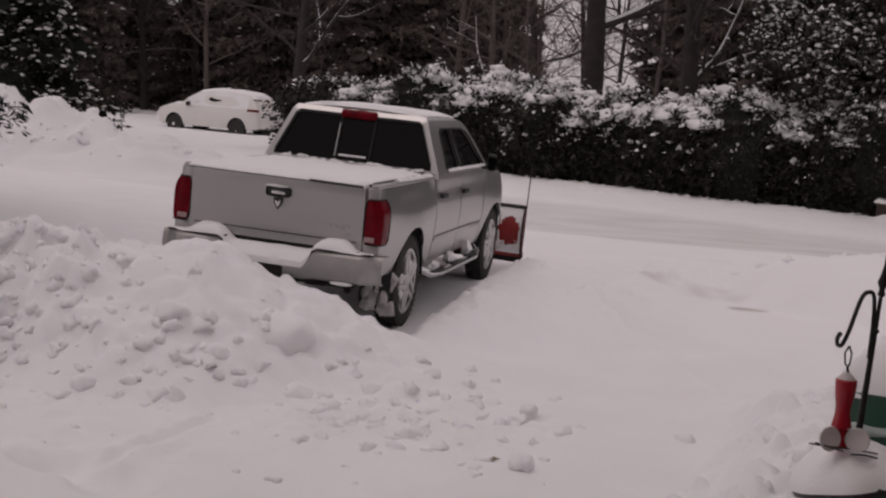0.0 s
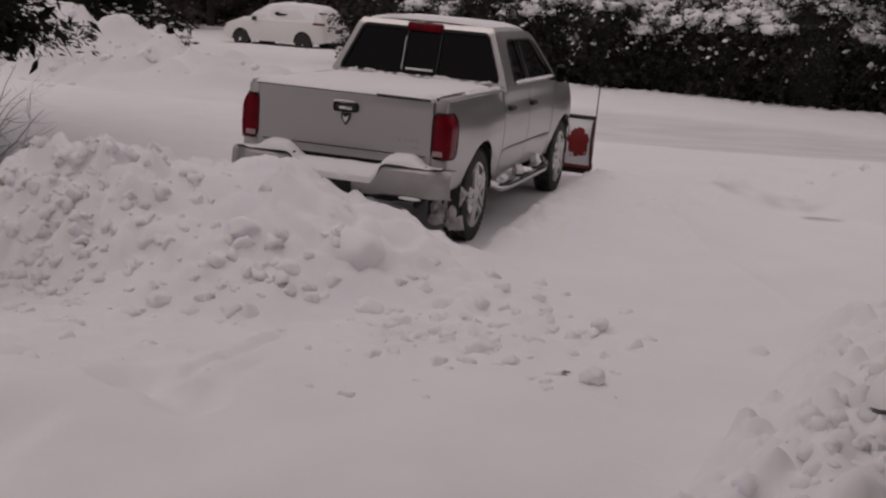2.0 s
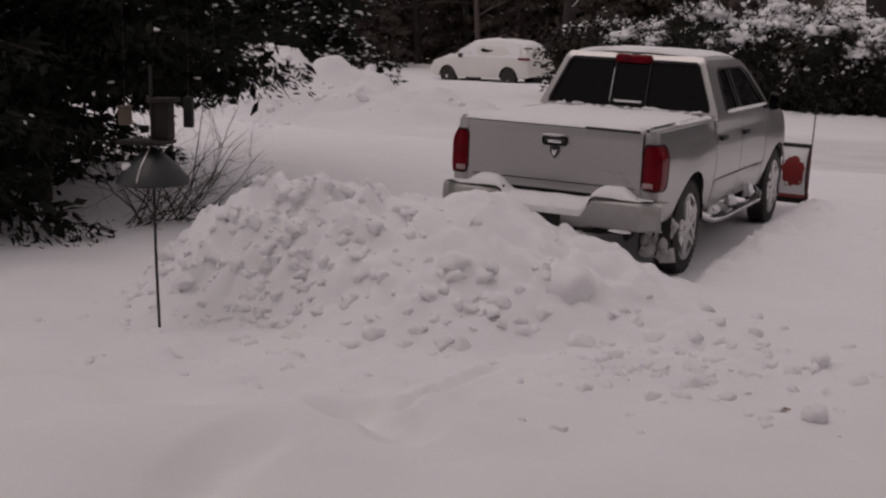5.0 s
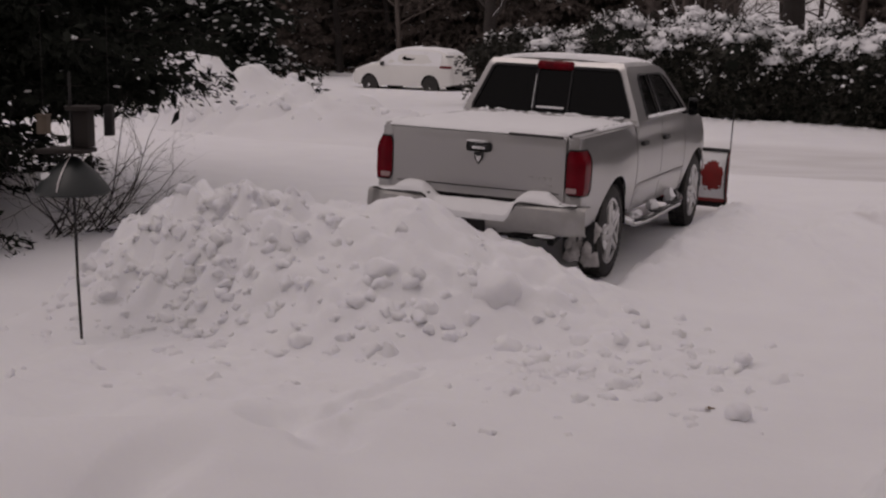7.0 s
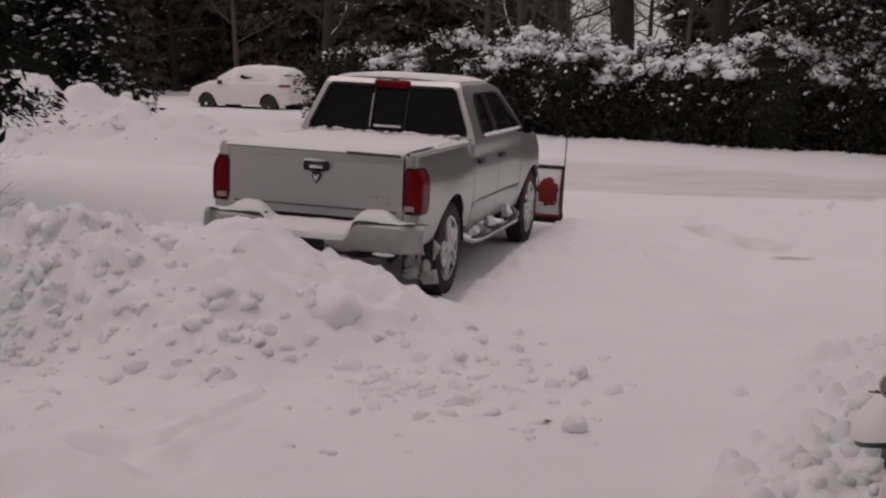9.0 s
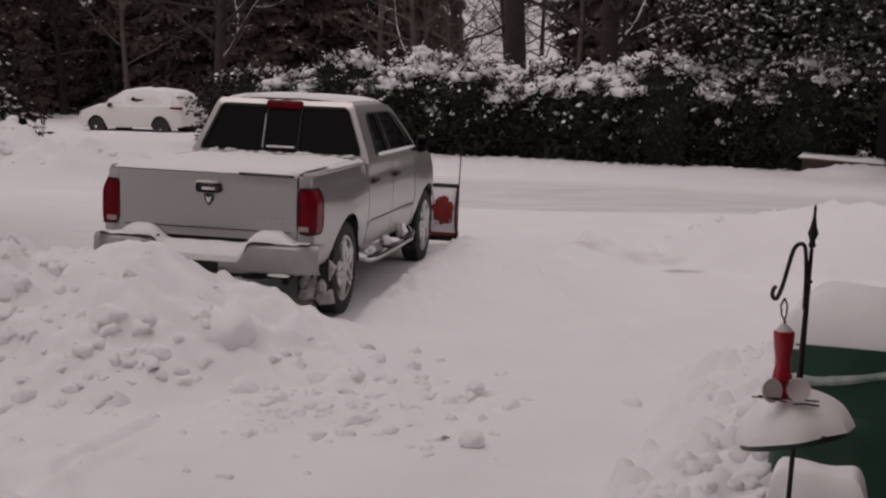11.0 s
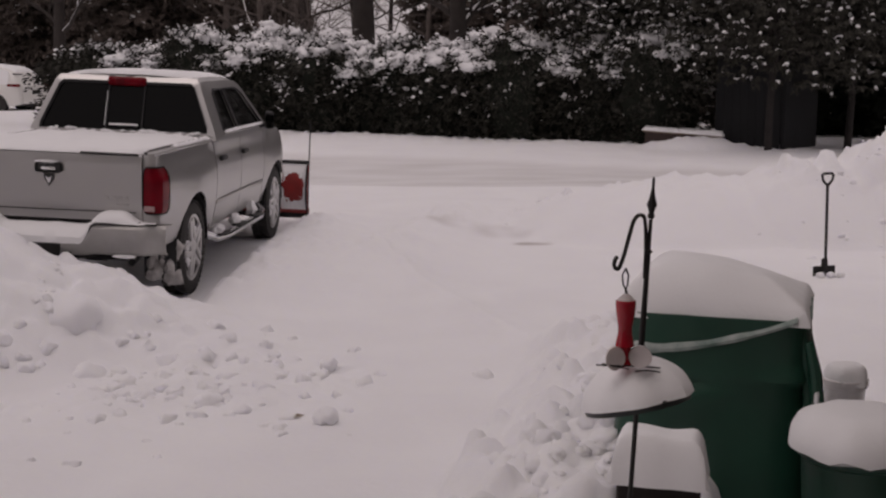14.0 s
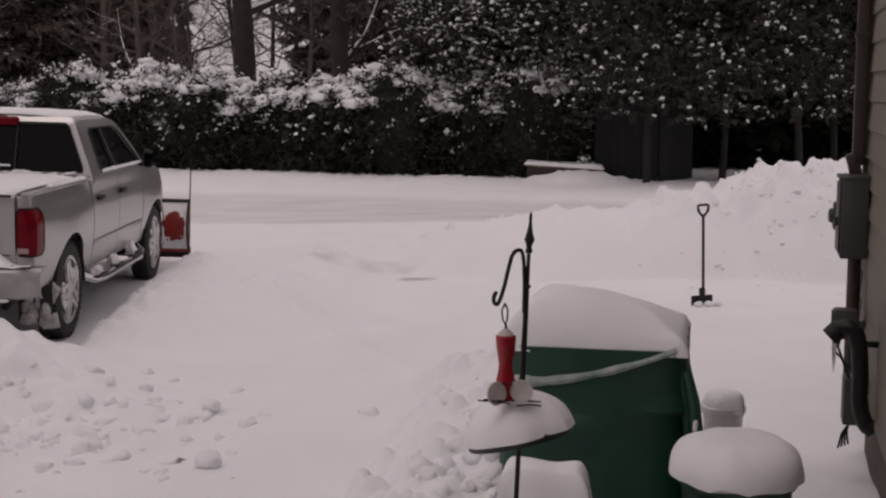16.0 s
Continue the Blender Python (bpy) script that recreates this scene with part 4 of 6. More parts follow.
    part("underside", box(1.5, 4.2, 0.2, (0, 0, 0.42), 0.05), UNDER, t)
    part("rear_skirt", box(1.3, 0.06, 0.16, (0, -2.38, 0.36), 0.02), UNDER, t)


parked_suv()


# ---- plants ----
def leaf_cloud(rnd, points, size, droop=0.5, aspect=0.42, material_bend=0.25):
    """Many separate pointed leaves: (verts, faces). points: places with an outward direction."""
    vs, fs = [], []
    for p, out in points:
        d = Vector(out) + Vector((rnd.uniform(-1, 1), rnd.uniform(-1, 1), rnd.uniform(-1, 0.6) - droop))
        d.normalize()
        side = d.cross(Vector((rnd.uniform(-1, 1), rnd.uniform(-1, 1), rnd.uniform(-1, 1)))).normalized()
        up = d.cross(side)
        n = size * rnd.uniform(0.6, 1.35)
        w = n * aspect * 0.5
        k = len(vs)
        p = Vector(p)
        vs += [p, p + d * n * 0.45 + side * w - up * w * material_bend, p + d * n, p + d * n * 0.45 - side * w - up * w * material_bend]
        fs += [(k, k + 1, k + 2), (k, k + 2, k + 3)]
    return vs, fs


def raw(name, vs, fs, material, parent=None, label="", smooth=False):
    me = bpy.data.meshes.new(name)
    me.from_pydata([tuple(v) for v in vs], [], fs)
    me.materials.append(material)
    if smooth:
        me.shade_smooth()
    ob = new(name, me)
    if parent:
        ob.parent = parent
    if label:
        ob["label"] = label
    return ob


def blobs_raw(rnd, spots, name, parent, label="", fine=2, rough=0.75):
    """Separate uneven lumps of settled snow at (place, size), as one joined rest."""
    bm = bmesh.new()
    bmesh.ops.create_icosphere(bm, subdivisions=fine, radius=1.0)
    bv = [v.co.copy() for v in bm.verts]
    bf = [[v.index for v in f.verts] for f in bm.faces]
    bm.free()
    vs, fs = [], []
    for p, s in spots:
        k = len(vs)
        off = Vector((rnd.uniform(0, 50), rnd.uniform(0, 50), 0))
        q = Euler((rnd.uniform(-0.4, 0.4), rnd.uniform(-0.4, 0.4), rnd.uniform(0, 6))).to_matrix()
        for c in bv:
            e = c * (1 + rough * noise.noise(c * 1.25 + off) + rough * 0.5 * noise.noise(c * 2.9 + off))
            e = q @ Vector((e.x * s[0], e.y * s[1], e.z * s[2]))
            vs.append((p[0] + e.x, p[1] + e.y, p[2] + e.z))
        fs += [[i + k for i in f] for f in bf]
    return raw(name, vs, fs, CAPSNOW, parent, label, True)


def branching(rnd, base, direction, length, r, depth, out, bend=0.25, split=(3, 5), up=0.15, tips=None, shrink=0.62, sides=5):
    """Grow a limb and its side branches into out, a list of (points, radii, sides)."""
    n = 6
    pts, rad = [Vector(base)], [r]
    d = Vector(direction).normalized()
    for i in range(n):
        d = (d + Vector((rnd.uniform(-1, 1), rnd.uniform(-1, 1), rnd.uniform(-1, 1))) * bend * 0.5 + Vector((0, 0, up * 0.3))).normalized()
        pts.append(pts[-1] + d * length / n)
        rad.append(r * (1 - 0.75 * (i + 1) / n))
    out.append((pts, rad, sides))
    if tips is not None and depth <= 1:
        tips.append(pts[-1])
    if depth > 0:
        for k in range(rnd.randint(*split)):
            i = rnd.randint(1, n - 1)
            a = rnd.uniform(0, 6.28)
            side = d.orthogonal().normalized()
            side = Matrix.Rotation(a, 3, d) @ side
            nd = (d * rnd.uniform(0.4, 0.9) + side * rnd.uniform(0.6, 1.0)).normalized()
            branching(rnd, pts[i], nd, length * rnd.uniform(0.4, shrink), rad[i] * 0.62, depth - 1, out, bend, split, up, tips, shrink, max(3, sides - 1))


def tubes_bm(limbs):
    bm = bmesh.new()
    for pts, rad, sides in limbs:
        tube(pts, rad, sides, bm)
    return bm


def shrub_variant(seed, height, width, leaf, n_leaf, n_snow):
    """One evergreen hedge shrub at the origin: stems, dense foliage, snow held on its upper leaves."""
    rnd = random.Random(seed)
    t = thing("hedge_shrub", Matrix.Identity(4), "dark evergreen hedge shrub with clumps of snow on top", "shrub", "shrubs of the hedge")
    limbs = []
    for k in range(6):
        a = rnd.uniform(0, 6.28)
        branching(rnd, (0.25 * math.cos(a), 0.25 * math.sin(a), 0), (0.3 * math.cos(a), 0.3 * math.sin(a), 1), height * 0.8, 0.035, 1, limbs, 0.3)
    part("stem", tubes_bm(limbs), BARK, t)
    off = rnd.uniform(0, 40)

    def radius(a, z):
        u = z / height
        prof = (0.86 + 0.20 * math.sin(u * 2.6)) * (1 - smoothstep(0.72, 1.04, u) * 0.8)
        return width * 0.5 * prof * (1 + 0.30 * noise.noise((math.cos(a) * 1.8 + off, math.sin(a) * 1.8, z * 1.3)))
    # solid dark core that stands in for the shade between the leaves
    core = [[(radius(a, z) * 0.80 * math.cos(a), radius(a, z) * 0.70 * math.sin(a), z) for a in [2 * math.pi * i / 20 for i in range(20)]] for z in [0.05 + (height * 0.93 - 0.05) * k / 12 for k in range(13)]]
    part("inner_shade_core", loft(core, close=True, caps=True), NEEDLE, t)
    pts = []
    while len(pts) < n_leaf:
        a, z = rnd.uniform(0, 6.28), height * rnd.uniform(0.02, 1.0) ** 0.85
        k = rnd.uniform(0.78, 1.12) if rnd.random() < 0.85 else rnd.uniform(1.05, 1.3)
        r = radius(a, z) * k
        base = (r * math.cos(a), r * math.sin(a), z)
        for m in range(5):
            pts.append(((base[0] + rnd.gauss(0, 0.05), base[1] + rnd.gauss(0, 0.05), base[2] + rnd.gauss(0, 0.05)), (math.cos(a), math.sin(a), 0.2)))
    vs, fs = leaf_cloud(rnd, pts, leaf, 0.4)
    tagged(raw("leaf", vs, fs, LEAF, t, "small dark green leaves"), kind="stuff")
    spots, laden = [], []
    for k in range(n_snow // 4):
        a0, z0 = rnd.uniform(0, 6.28), height * (1.02 - abs(rnd.gauss(0, 0.19)))
        big = rnd.uniform(0.6, 1.25) * (1.0 if z0 > 0.70 * height else 0.5)
        for c in range(rnd.randint(3, 6)):
            a, z = a0 + rnd.gauss(0, 0.16), max(0.3, z0 + rnd.gauss(0, 0.10))
            r = radius(a, z) * rnd.uniform(0.84, 1.06)
            s = rnd.uniform(0.05, 0.17) * big
            spots.append(((r * math.cos(a), r * math.sin(a), z), (s * 1.5, s * 1.3, s * 0.8)))
            for m in range(7):
                laden.append(((r * math.cos(a) + rnd.gauss(0, s * 1.4), r * math.sin(a) + rnd.gauss(0, s * 1.4), z + 0.03 + rnd.gauss(0, s * 0.9)), (math.cos(a), math.sin(a), 0.1)))
    for k in range(int(n_snow * 1.1)):
        a, z = rnd.uniform(0, 6.28), height * rnd.uniform(0.04, 1.0) ** 0.5
        r = radius(a, z) * rnd.uniform(1.0, 1.12)
        for m in range(rnd.randint(1, 4)):
            laden.append(((r * math.cos(a) + rnd.gauss(0, 0.05), r * math.sin(a) + rnd.gauss(0, 0.05), z + rnd.gauss(0, 0.04)), (math.cos(a), math.sin(a), 0.1)))
    tagged(blobs_raw(rnd, spots, "snow_clump", t, "clumps of snow held by the leaves", 2, 0.9), kind="stuff")
    vs, fs = leaf_cloud(rnd, laden, leaf * 0.95, 0.15, 0.62, -0.3)
    tagged(raw("snowy_leaf", vs, fs, CAPSNOW, t, "leaves coated with snow"), kind="stuff")
    # young shoots that stand above the rest
    sprigs = []
    for k in range(26):
        a, r = rnd.uniform(0, 6.28), width * 0.42 * math.sqrt(rnd.random())
        h = rnd.uniform(0.05, 0.32)
        for m in range(14):
            sprigs.append(((r * math.cos(a) + rnd.gauss(0, 0.03), r * math.sin(a) + rnd.gauss(0, 0.03), height * 0.93 + h * m / 13), (rnd.uniform(-1, 1), rnd.uniform(-1, 1), 0.6)))
    capped = [(p + Vector((0, 0, 0.02)) if isinstance(p, Vector) else (p[0], p[1], p[2] + 0.02), d) for k, (p, d) in enumerate(sprigs) if (k // 14) % 2 and k % 2]
    vs, fs = leaf_cloud(rnd, capped, leaf * 1.1, 0.3, 0.7, -0.3)
    tagged(raw("snowy_shoot", vs, fs, CAPSNOW, t, "shoots loaded with snow"), kind="stuff")
    vs, fs = leaf_cloud(rnd, sprigs, leaf * 0.9, 0.1)
    tagged(raw("shoot", vs, fs, LEAF, t, "leafy young shoots"), kind="stuff")
    return t


a, b = Vector((*HEDGE_A, 0)), Vector((*HEDGE_B, 0))
hedge_rnd = random.Random(5)
kinds = [shrub_variant(11, 2.55, 2.3, 0.13, 7500, 80), shrub_variant(12, 2.75, 2.3, 0.12, 7500, 90), shrub_variant(13, 2.45, 2.4, 0.14, 7500, 85), shrub_variant(14, 2.25, 2.4, 0.13, 7500, 26)]
n_hedge = 18
planted = []
for i in range(n_hedge - 1):
    p = a + (b - a) * (i / (n_hedge - 1))
    src = kinds[3 if i < 4 else i % 3]
    s = hedge_rnd.uniform(0.90, 1.10)
    m = Matrix.Translation((p.x + hedge_rnd.uniform(-0.2, 0.2), p.y + 0.5 * i / n_hedge + hedge_rnd.uniform(-0.25, 0.25), height(p.x, p.y) - 0.05)) @ Matrix.Rotation(hedge_rnd.uniform(0, 6.28), 4, "Z") @ Matrix.Diagonal((s, s, s * hedge_rnd.uniform(0.95, 1.08), 1))
    if src not in planted:
        planted.append(src)
        src.matrix_world = m
    else:
        ob = copy_thing(src, m)
        ob.scale = (s, s, s)


def bare_tree(name, at, tall, r, seed, label, depth=2, limbs_from=0.25, n_limbs=14, material=PALEBARK, lean=0.03, snow=0, spread=0.34, group="bare trees of the wood", start=None):
    rnd = random.Random(seed)
    t = thing(name, pose(at[0], at[1], height(at[0], at[1]) - 0.05), label, "tree", group)
    n = 10
    pts, rad = [Vector((0, 0, -0.1))], [r * 1.25]
    d = Vector((rnd.uniform(-lean, lean), rnd.uniform(-lean, lean), 1)).normalized()
    for i in range(n):
        d = (d + Vector((rnd.uniform(-1, 1), rnd.uniform(-1, 1), 0)) * 0.035).normalized()
        pts.append(pts[-1] + d * tall / n)
        rad.append(r * (1 - 0.85 * (i + 1) / n))
    part("trunk", tube(pts, rad, 10), material, t)
    limbs, tips = [], []
    for k in range(n_limbs):
        u = limbs_from + (1 - limbs_from) * (k + rnd.random()) / n_limbs
        i = min(int(u * n), n - 1)
        p = pts[i].lerp(pts[i + 1], u * n - i)
        a = k * 2.4 + rnd.uniform(-0.5, 0.5)
        branching(rnd, p, (math.cos(a), math.sin(a), rnd.uniform(0.1, 0.8)), tall * spread * (1.15 - u) + 0.6, rad[i] * 0.36 + 0.008, depth, limbs, 0.4, (3, 6), 0.15, tips)
    part("crown", tubes_bm(limbs), material, t, "bare twigs and limbs")
    if snow:
        sn = bmesh.new()
        for pts2, rad2, sides in limbs[:snow]:
            tube([p + Vector((0, 0, rr * 0.9)) for p, rr in zip(pts2, rad2)], [rr * 0.75 for rr in rad2], 4, sn)
        part("branch_snow", sn, CAPSNOW, t, "line of snow along the upper side of the limbs")
    return t


def conifer(at, tall, spread, seed, label, base=0.06, n_bough=70, spray=0.30, per=42, snowy=0.2, material=NEEDLE, droop=0.35, group="conifers", trunk_r=None, fill=12):
    """A conifer: trunk, drooping boughs, each set with needle sprays; snow lies on some of them."""
    rnd = random.Random(seed)
    t = thing("conifer", pose(at[0], at[1], height(at[0], at[1]) - 0.05), label, "tree", group)
    r = trunk_r or tall * 0.018
    part("trunk", tube([(0, 0, -0.1), (0.02, 0, tall * 0.3), (0, 0.03, tall * 0.65), (0, 0, tall)], [r * 1.2, r, r * 0.6, 0.02], 10), BARK, t)
    limbs, pts, spots, thick = [], [], [], []
    for k in range(n_bough):
        u = base + (0.99 - base) * ((k + rnd.random()) / n_bough) ** 1.1
        z = u * tall
        L = spread * (1 - u) ** 0.75 * rnd.uniform(0.7, 1.15) + 0.25
        a = k * 2.39996 + rnd.uniform(-0.3, 0.3)
        pl, rl = [], []
        for i in range(6):
            v = i / 5
            pl.append(Vector((math.cos(a) * L * v, math.sin(a) * L * v, z - droop * L * v ** 1.3 + 0.18 * L * max(0, v - 0.7))))
            rl.append(0.035 * (1 - 0.8 * v) * (0.5 + L / spread * 0.6))
        limbs.append((pl, rl, 4))
        side = Vector((-math.sin(a), math.cos(a), 0))
        for m in range(per):
            v = rnd.uniform(0.12, 1.0)
            i = min(int(v * 5), 4)
            p = pl[i].lerp(pl[i + 1], v * 5 - i)
            w = L * 0.34 * (1.1 - abs(v - 0.5)) * rnd.uniform(-1, 1)
            q = p + side * w + Vector((0, 0, -abs(w) * 0.25 + rnd.gauss(0, 0.06)))
            pts.append((q, (math.cos(a) * 0.8 + side.x * (w > 0 or -1) * 0.4, math.sin(a) * 0.8 + side.y * (w > 0 or -1) * 0.4, -0.1)))
            if rnd.random() < snowy * (0.25 + v * 0.9) * 0.35:
                s = spray * rnd.uniform(0.14, 0.36)
                spots.append((q + Vector((0, 0, s * 0.2)), (s * 1.7, s * 1.2, s * 0.45)))
    part("bough", tubes_bm(limbs), BARK, t)
    for pl, rl, _ in limbs:
        for m in range(fill):
            v = rnd.uniform(0.05, 0.72 if fill < 20 else 0.88)
            i = min(int(v * 5), 4)
            p = pl[i].lerp(pl[i + 1], v * 5 - i)
            thick.append((p + Vector((rnd.gauss(0, 0.2), rnd.gauss(0, 0.2), rnd.gauss(0, 0.1))), (rnd.uniform(-1, 1), rnd.uniform(-1, 1), -0.2)))
    vs, fs = leaf_cloud(rnd, thick, min(0.9, spray * (3.2 if fill < 20 else 2.1)), 0.25, 0.6 if spray > 0.12 else 0.42)
    tagged(raw("inner_needles", vs, fs, material, t, "dense dark inner needles"), kind="stuff")
    vs, fs = leaf_cloud(rnd, pts, spray, 0.25, 0.30 if spray > 0.12 else 0.26)
    tagged(raw("needles", vs, fs, material, t, "dark needle sprays"), kind="stuff")
    if spots:
        tagged(blobs_raw(rnd, spots, "bough_snow", t, "snow lying on the boughs", 1), kind="stuff")
    return t


def broadleaf(at, tall, crown_r, crown_z, seed, n_leaf, leaf, n_snow, trunk_r=0.11, stems=1):
    """A tall evergreen with a leafy crown over bare stems, snow sitting in the leaves."""
    rnd = random.Random(seed)
    t = thing("evergreen_tree", pose(at[0], at[1], height(at[0], at[1]) - 0.05), "tall broad-leaved evergreen tree dusted with snow on its drooping leaves", "tree", "evergreens beside the shed")
    limbs = []
    for k in range(stems):
        a = 6.28 * k / max(1, stems) + seed
        branching(rnd, (0.3 * math.cos(a) * (stems > 1), 0.3 * math.sin(a) * (stems > 1), -0.1), (0.12 * math.cos(a) * (stems > 1), 0.12 * math.sin(a) * (stems > 1), 1), tall * 0.9, trunk_r, 0, limbs, 0.12, sides=8)
    part("trunk", tubes_bm(limbs), SHADEBARK, t)
    limbs2, centres = [], []
    for k in range(46):
        a, u = k * 2.4, rnd.random()
        z = crown_z + (tall - crown_z) * u
        R = crown_r * math.sqrt(max(0.05, 1 - (2 * u - 0.75) ** 2 * 0.55)) * rnd.uniform(0.45, 1.05)
        end = Vector((R * math.cos(a), R * math.sin(a), z - 0.15))
        mid = Vector((R * 0.5 * math.cos(a), R * 0.5 * math.sin(a), z + 0.12))
        limbs2.append(([Vector((0, 0, max(0.5, z - 0.5))), mid, end], [0.03, 0.02, 0.008], 4))
        centres.append((end, a))
        centres.append((mid, a))
    part("limb", tubes_bm(limbs2), BARK, t)
    pts, spots, laden = [], [], []
    for k in range(n_leaf // 7):
        c, a = centres[rnd.randrange(len(centres))]
        g = crown_r * 0.24
        p = c + Vector((rnd.gauss(0, g), rnd.gauss(0, g), rnd.gauss(0, g * 0.8)))
        p.z = max(p.z, crown_z - 0.5 + 0.5 * noise.noise((p.x * 1.2, p.y * 1.2, seed)))
        for m in range(7):
            b2 = 6.28 * m / 7
            pts.append((p, (math.cos(b2), math.sin(b2), 0.1)))
        lie = 2.0 * n_snow if noise.noise((p.x * 0.75, p.y * 0.75, p.z * 0.9 + seed)) > 0.05 else 0.3 * n_snow
        if rnd.random() < lie * 0.16:
            s = leaf * rnd.uniform(0.2, 0.42)
            spots.append((p + Vector((0, 0, s * 0.3)), (s * 1.0, s * 1.0, s * 1.1)))
        if rnd.random() < lie:
            for m in range(rnd.randint(4, 9)):
                b2 = rnd.uniform(0, 6.28)
                laden.append((p + Vector((0, 0, 0.025)), (math.cos(b2), math.sin(b2), 0.1)))
    vs, fs = leaf_cloud(rnd, laden, leaf * 0.68, 1.0, 0.5, -0.2)
    tagged(raw("snowy_leaf", vs, fs, CAPSNOW, t, "leaves coated with snow"), kind="stuff")
    vs, fs = leaf_cloud(rnd, pts, leaf, 1.1, 0.34)
    tagged(raw("leaf", vs, fs, LEAF, t, "long dark drooping leaves"), kind="stuff")
    tagged(blobs_raw(rnd, spots, "leaf_snow", t, "snow held in the leaf rosettes", 1, 0.9), kind="stuff")
    return t


# evergreens over the shed
for k, (x, y, tall, cr, cz, n) in enumerate(((11.0, 31.0, 6.8, 2.3, 2.0, 9000), (12.4, 27.2, 7.5, 2.5, 2.1, 9000), (14.8, 28.0, 7.6, 2.6, 2.3, 9000), (16.4, 27.0, 7.6, 2.6, 2.3, 8000), (10.2, 31.6, 5.2, 1.8, 0.9, 7000),
                                             (18.6, 29.0, 8.0, 2.8, 2.0, 7000), (14.0, 32.5, 8.6, 3.0, 2.0, 7000), (9.0, 33.0, 6.4, 1.5, 1.0, 7000), (10.0, 31.4, 7.4, 1.6, 2.2, 7000))):
    broadleaf((x, y), tall, cr, cz, 40 + k, int(n * 2.3), 0.145, (0.32, 0.08, 0.09, 0.13, 0.40, 0.05, 0.05, 0.42, 0.40)[k], 0.10)

# big bare trunk behind the hedge and its neighbours
bare_tree("bare_tree", (4.35, 40.0), 17, 0.42, 3, "large dark tree trunk rising behind the snowy hedge", 2, 0.24, 14, BARK, 0.01, 6, 0.30)
bare_tree("bare_tree", (8.6, 46.0), 16, 0.40, 4, "leaning forked bare tree behind the hedge", 2, 0.16, 14, BARK, 0.05, 6, 0.3)
bare_tree("bare_tree", (-8.0, 62.0), 15, 0.34, 5, "bare tree with wide limbs behind the parked car", 2, 0.17, 16, BARK, 0.02, 10, 0.34)
bare_tree("bare_tree", (1.2, 45.0), 7, 0.20, 6, "stubby bare tree with snow along its crooked limbs", 2, 0.30, 14, PALEBARK, 0.05, 30, 0.5)
bare_tree("bare_tree", (2.6, 43.5), 6, 0.12, 16, "slim bare tree with snow on its limbs", 2, 0.2, 12, PALEBARK, 0.08, 20, 0.5)
wood = random.Random(21)
sources = [bare_tree("bare_tree", (-14.0, 70.0), 15, 0.17, 30, "slender bare tree at the edge of the wood", 2, 0.2, 16), bare_tree("bare_tree", (-18.5, 74.0), 14, 0.22, 31, "dark bare tree at the edge of the wood", 2, 0.25, 14, BARK),
           bare_tree("bare_tree", (7.0, 66.0), 16, 0.15, 32, "thin pale bare tree in the wood", 2, 0.1, 20)]
for k in range(64):
    x, y = wood.uniform(-42, 42), wood.uniform(64, 100)
    s = wood.uniform(0.8, 1.25)
    ob = copy_thing(sources[k % 3], pose(x, y, height(x, y), 0, 0, wood.uniform(0, 360)))
    ob.scale = (s, s, s)

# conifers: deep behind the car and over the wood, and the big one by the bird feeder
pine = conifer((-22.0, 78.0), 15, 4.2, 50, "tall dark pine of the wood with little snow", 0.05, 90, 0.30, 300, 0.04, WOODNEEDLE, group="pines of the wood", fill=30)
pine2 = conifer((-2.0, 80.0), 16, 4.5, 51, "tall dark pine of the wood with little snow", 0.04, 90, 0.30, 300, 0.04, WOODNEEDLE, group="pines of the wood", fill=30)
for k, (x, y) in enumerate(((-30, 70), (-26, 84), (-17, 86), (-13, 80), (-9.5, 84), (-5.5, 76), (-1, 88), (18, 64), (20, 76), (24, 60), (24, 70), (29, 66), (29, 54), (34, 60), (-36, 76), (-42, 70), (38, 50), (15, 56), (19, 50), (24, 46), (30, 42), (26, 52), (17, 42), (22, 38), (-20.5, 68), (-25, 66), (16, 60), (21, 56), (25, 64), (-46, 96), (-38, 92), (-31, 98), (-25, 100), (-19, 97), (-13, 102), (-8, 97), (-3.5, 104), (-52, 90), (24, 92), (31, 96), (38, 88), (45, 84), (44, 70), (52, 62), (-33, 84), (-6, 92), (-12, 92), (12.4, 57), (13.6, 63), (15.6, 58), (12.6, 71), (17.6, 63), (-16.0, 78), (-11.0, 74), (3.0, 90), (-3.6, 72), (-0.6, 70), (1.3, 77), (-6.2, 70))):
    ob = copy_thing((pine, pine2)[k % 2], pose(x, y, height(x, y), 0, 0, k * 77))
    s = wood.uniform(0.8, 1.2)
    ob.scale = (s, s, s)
conifer((-13.9, 37.5), 8.5, 4.1, 60, "dark spruce with snow on its drooping boughs", 0.0, 120, 0.26, 220, 0.42, group="spruces beside the drive")
for x, y, k in ((16.9, 34.5, 70), (19.2, 33.0, 71), (21.5, 31.5, 72)):
    conifer((x, y), 8.5, 2.6, k, "dark shaded conifer closing the yard beside the shed", 0.0, 90, 0.30, 130, 0.02, group="conifers beside the shed", droop=0.3, fill=40)
conifer((-17.5, 41.0), 9.5, 3.4, 61, "dark spruce with snow on its drooping boughs", 0.02, 100, 0.30, 180, 0.3, group="spruces beside the drive")
conifer((-8.35, 13.8), 13.0, 3.25, 62, "big dark conifer hanging over the bird feeders", 0.13, 230, 0.10, 800, 0.015, group="conifers by the feeders", droop=0.13, trunk_r=0.16, fill=330)
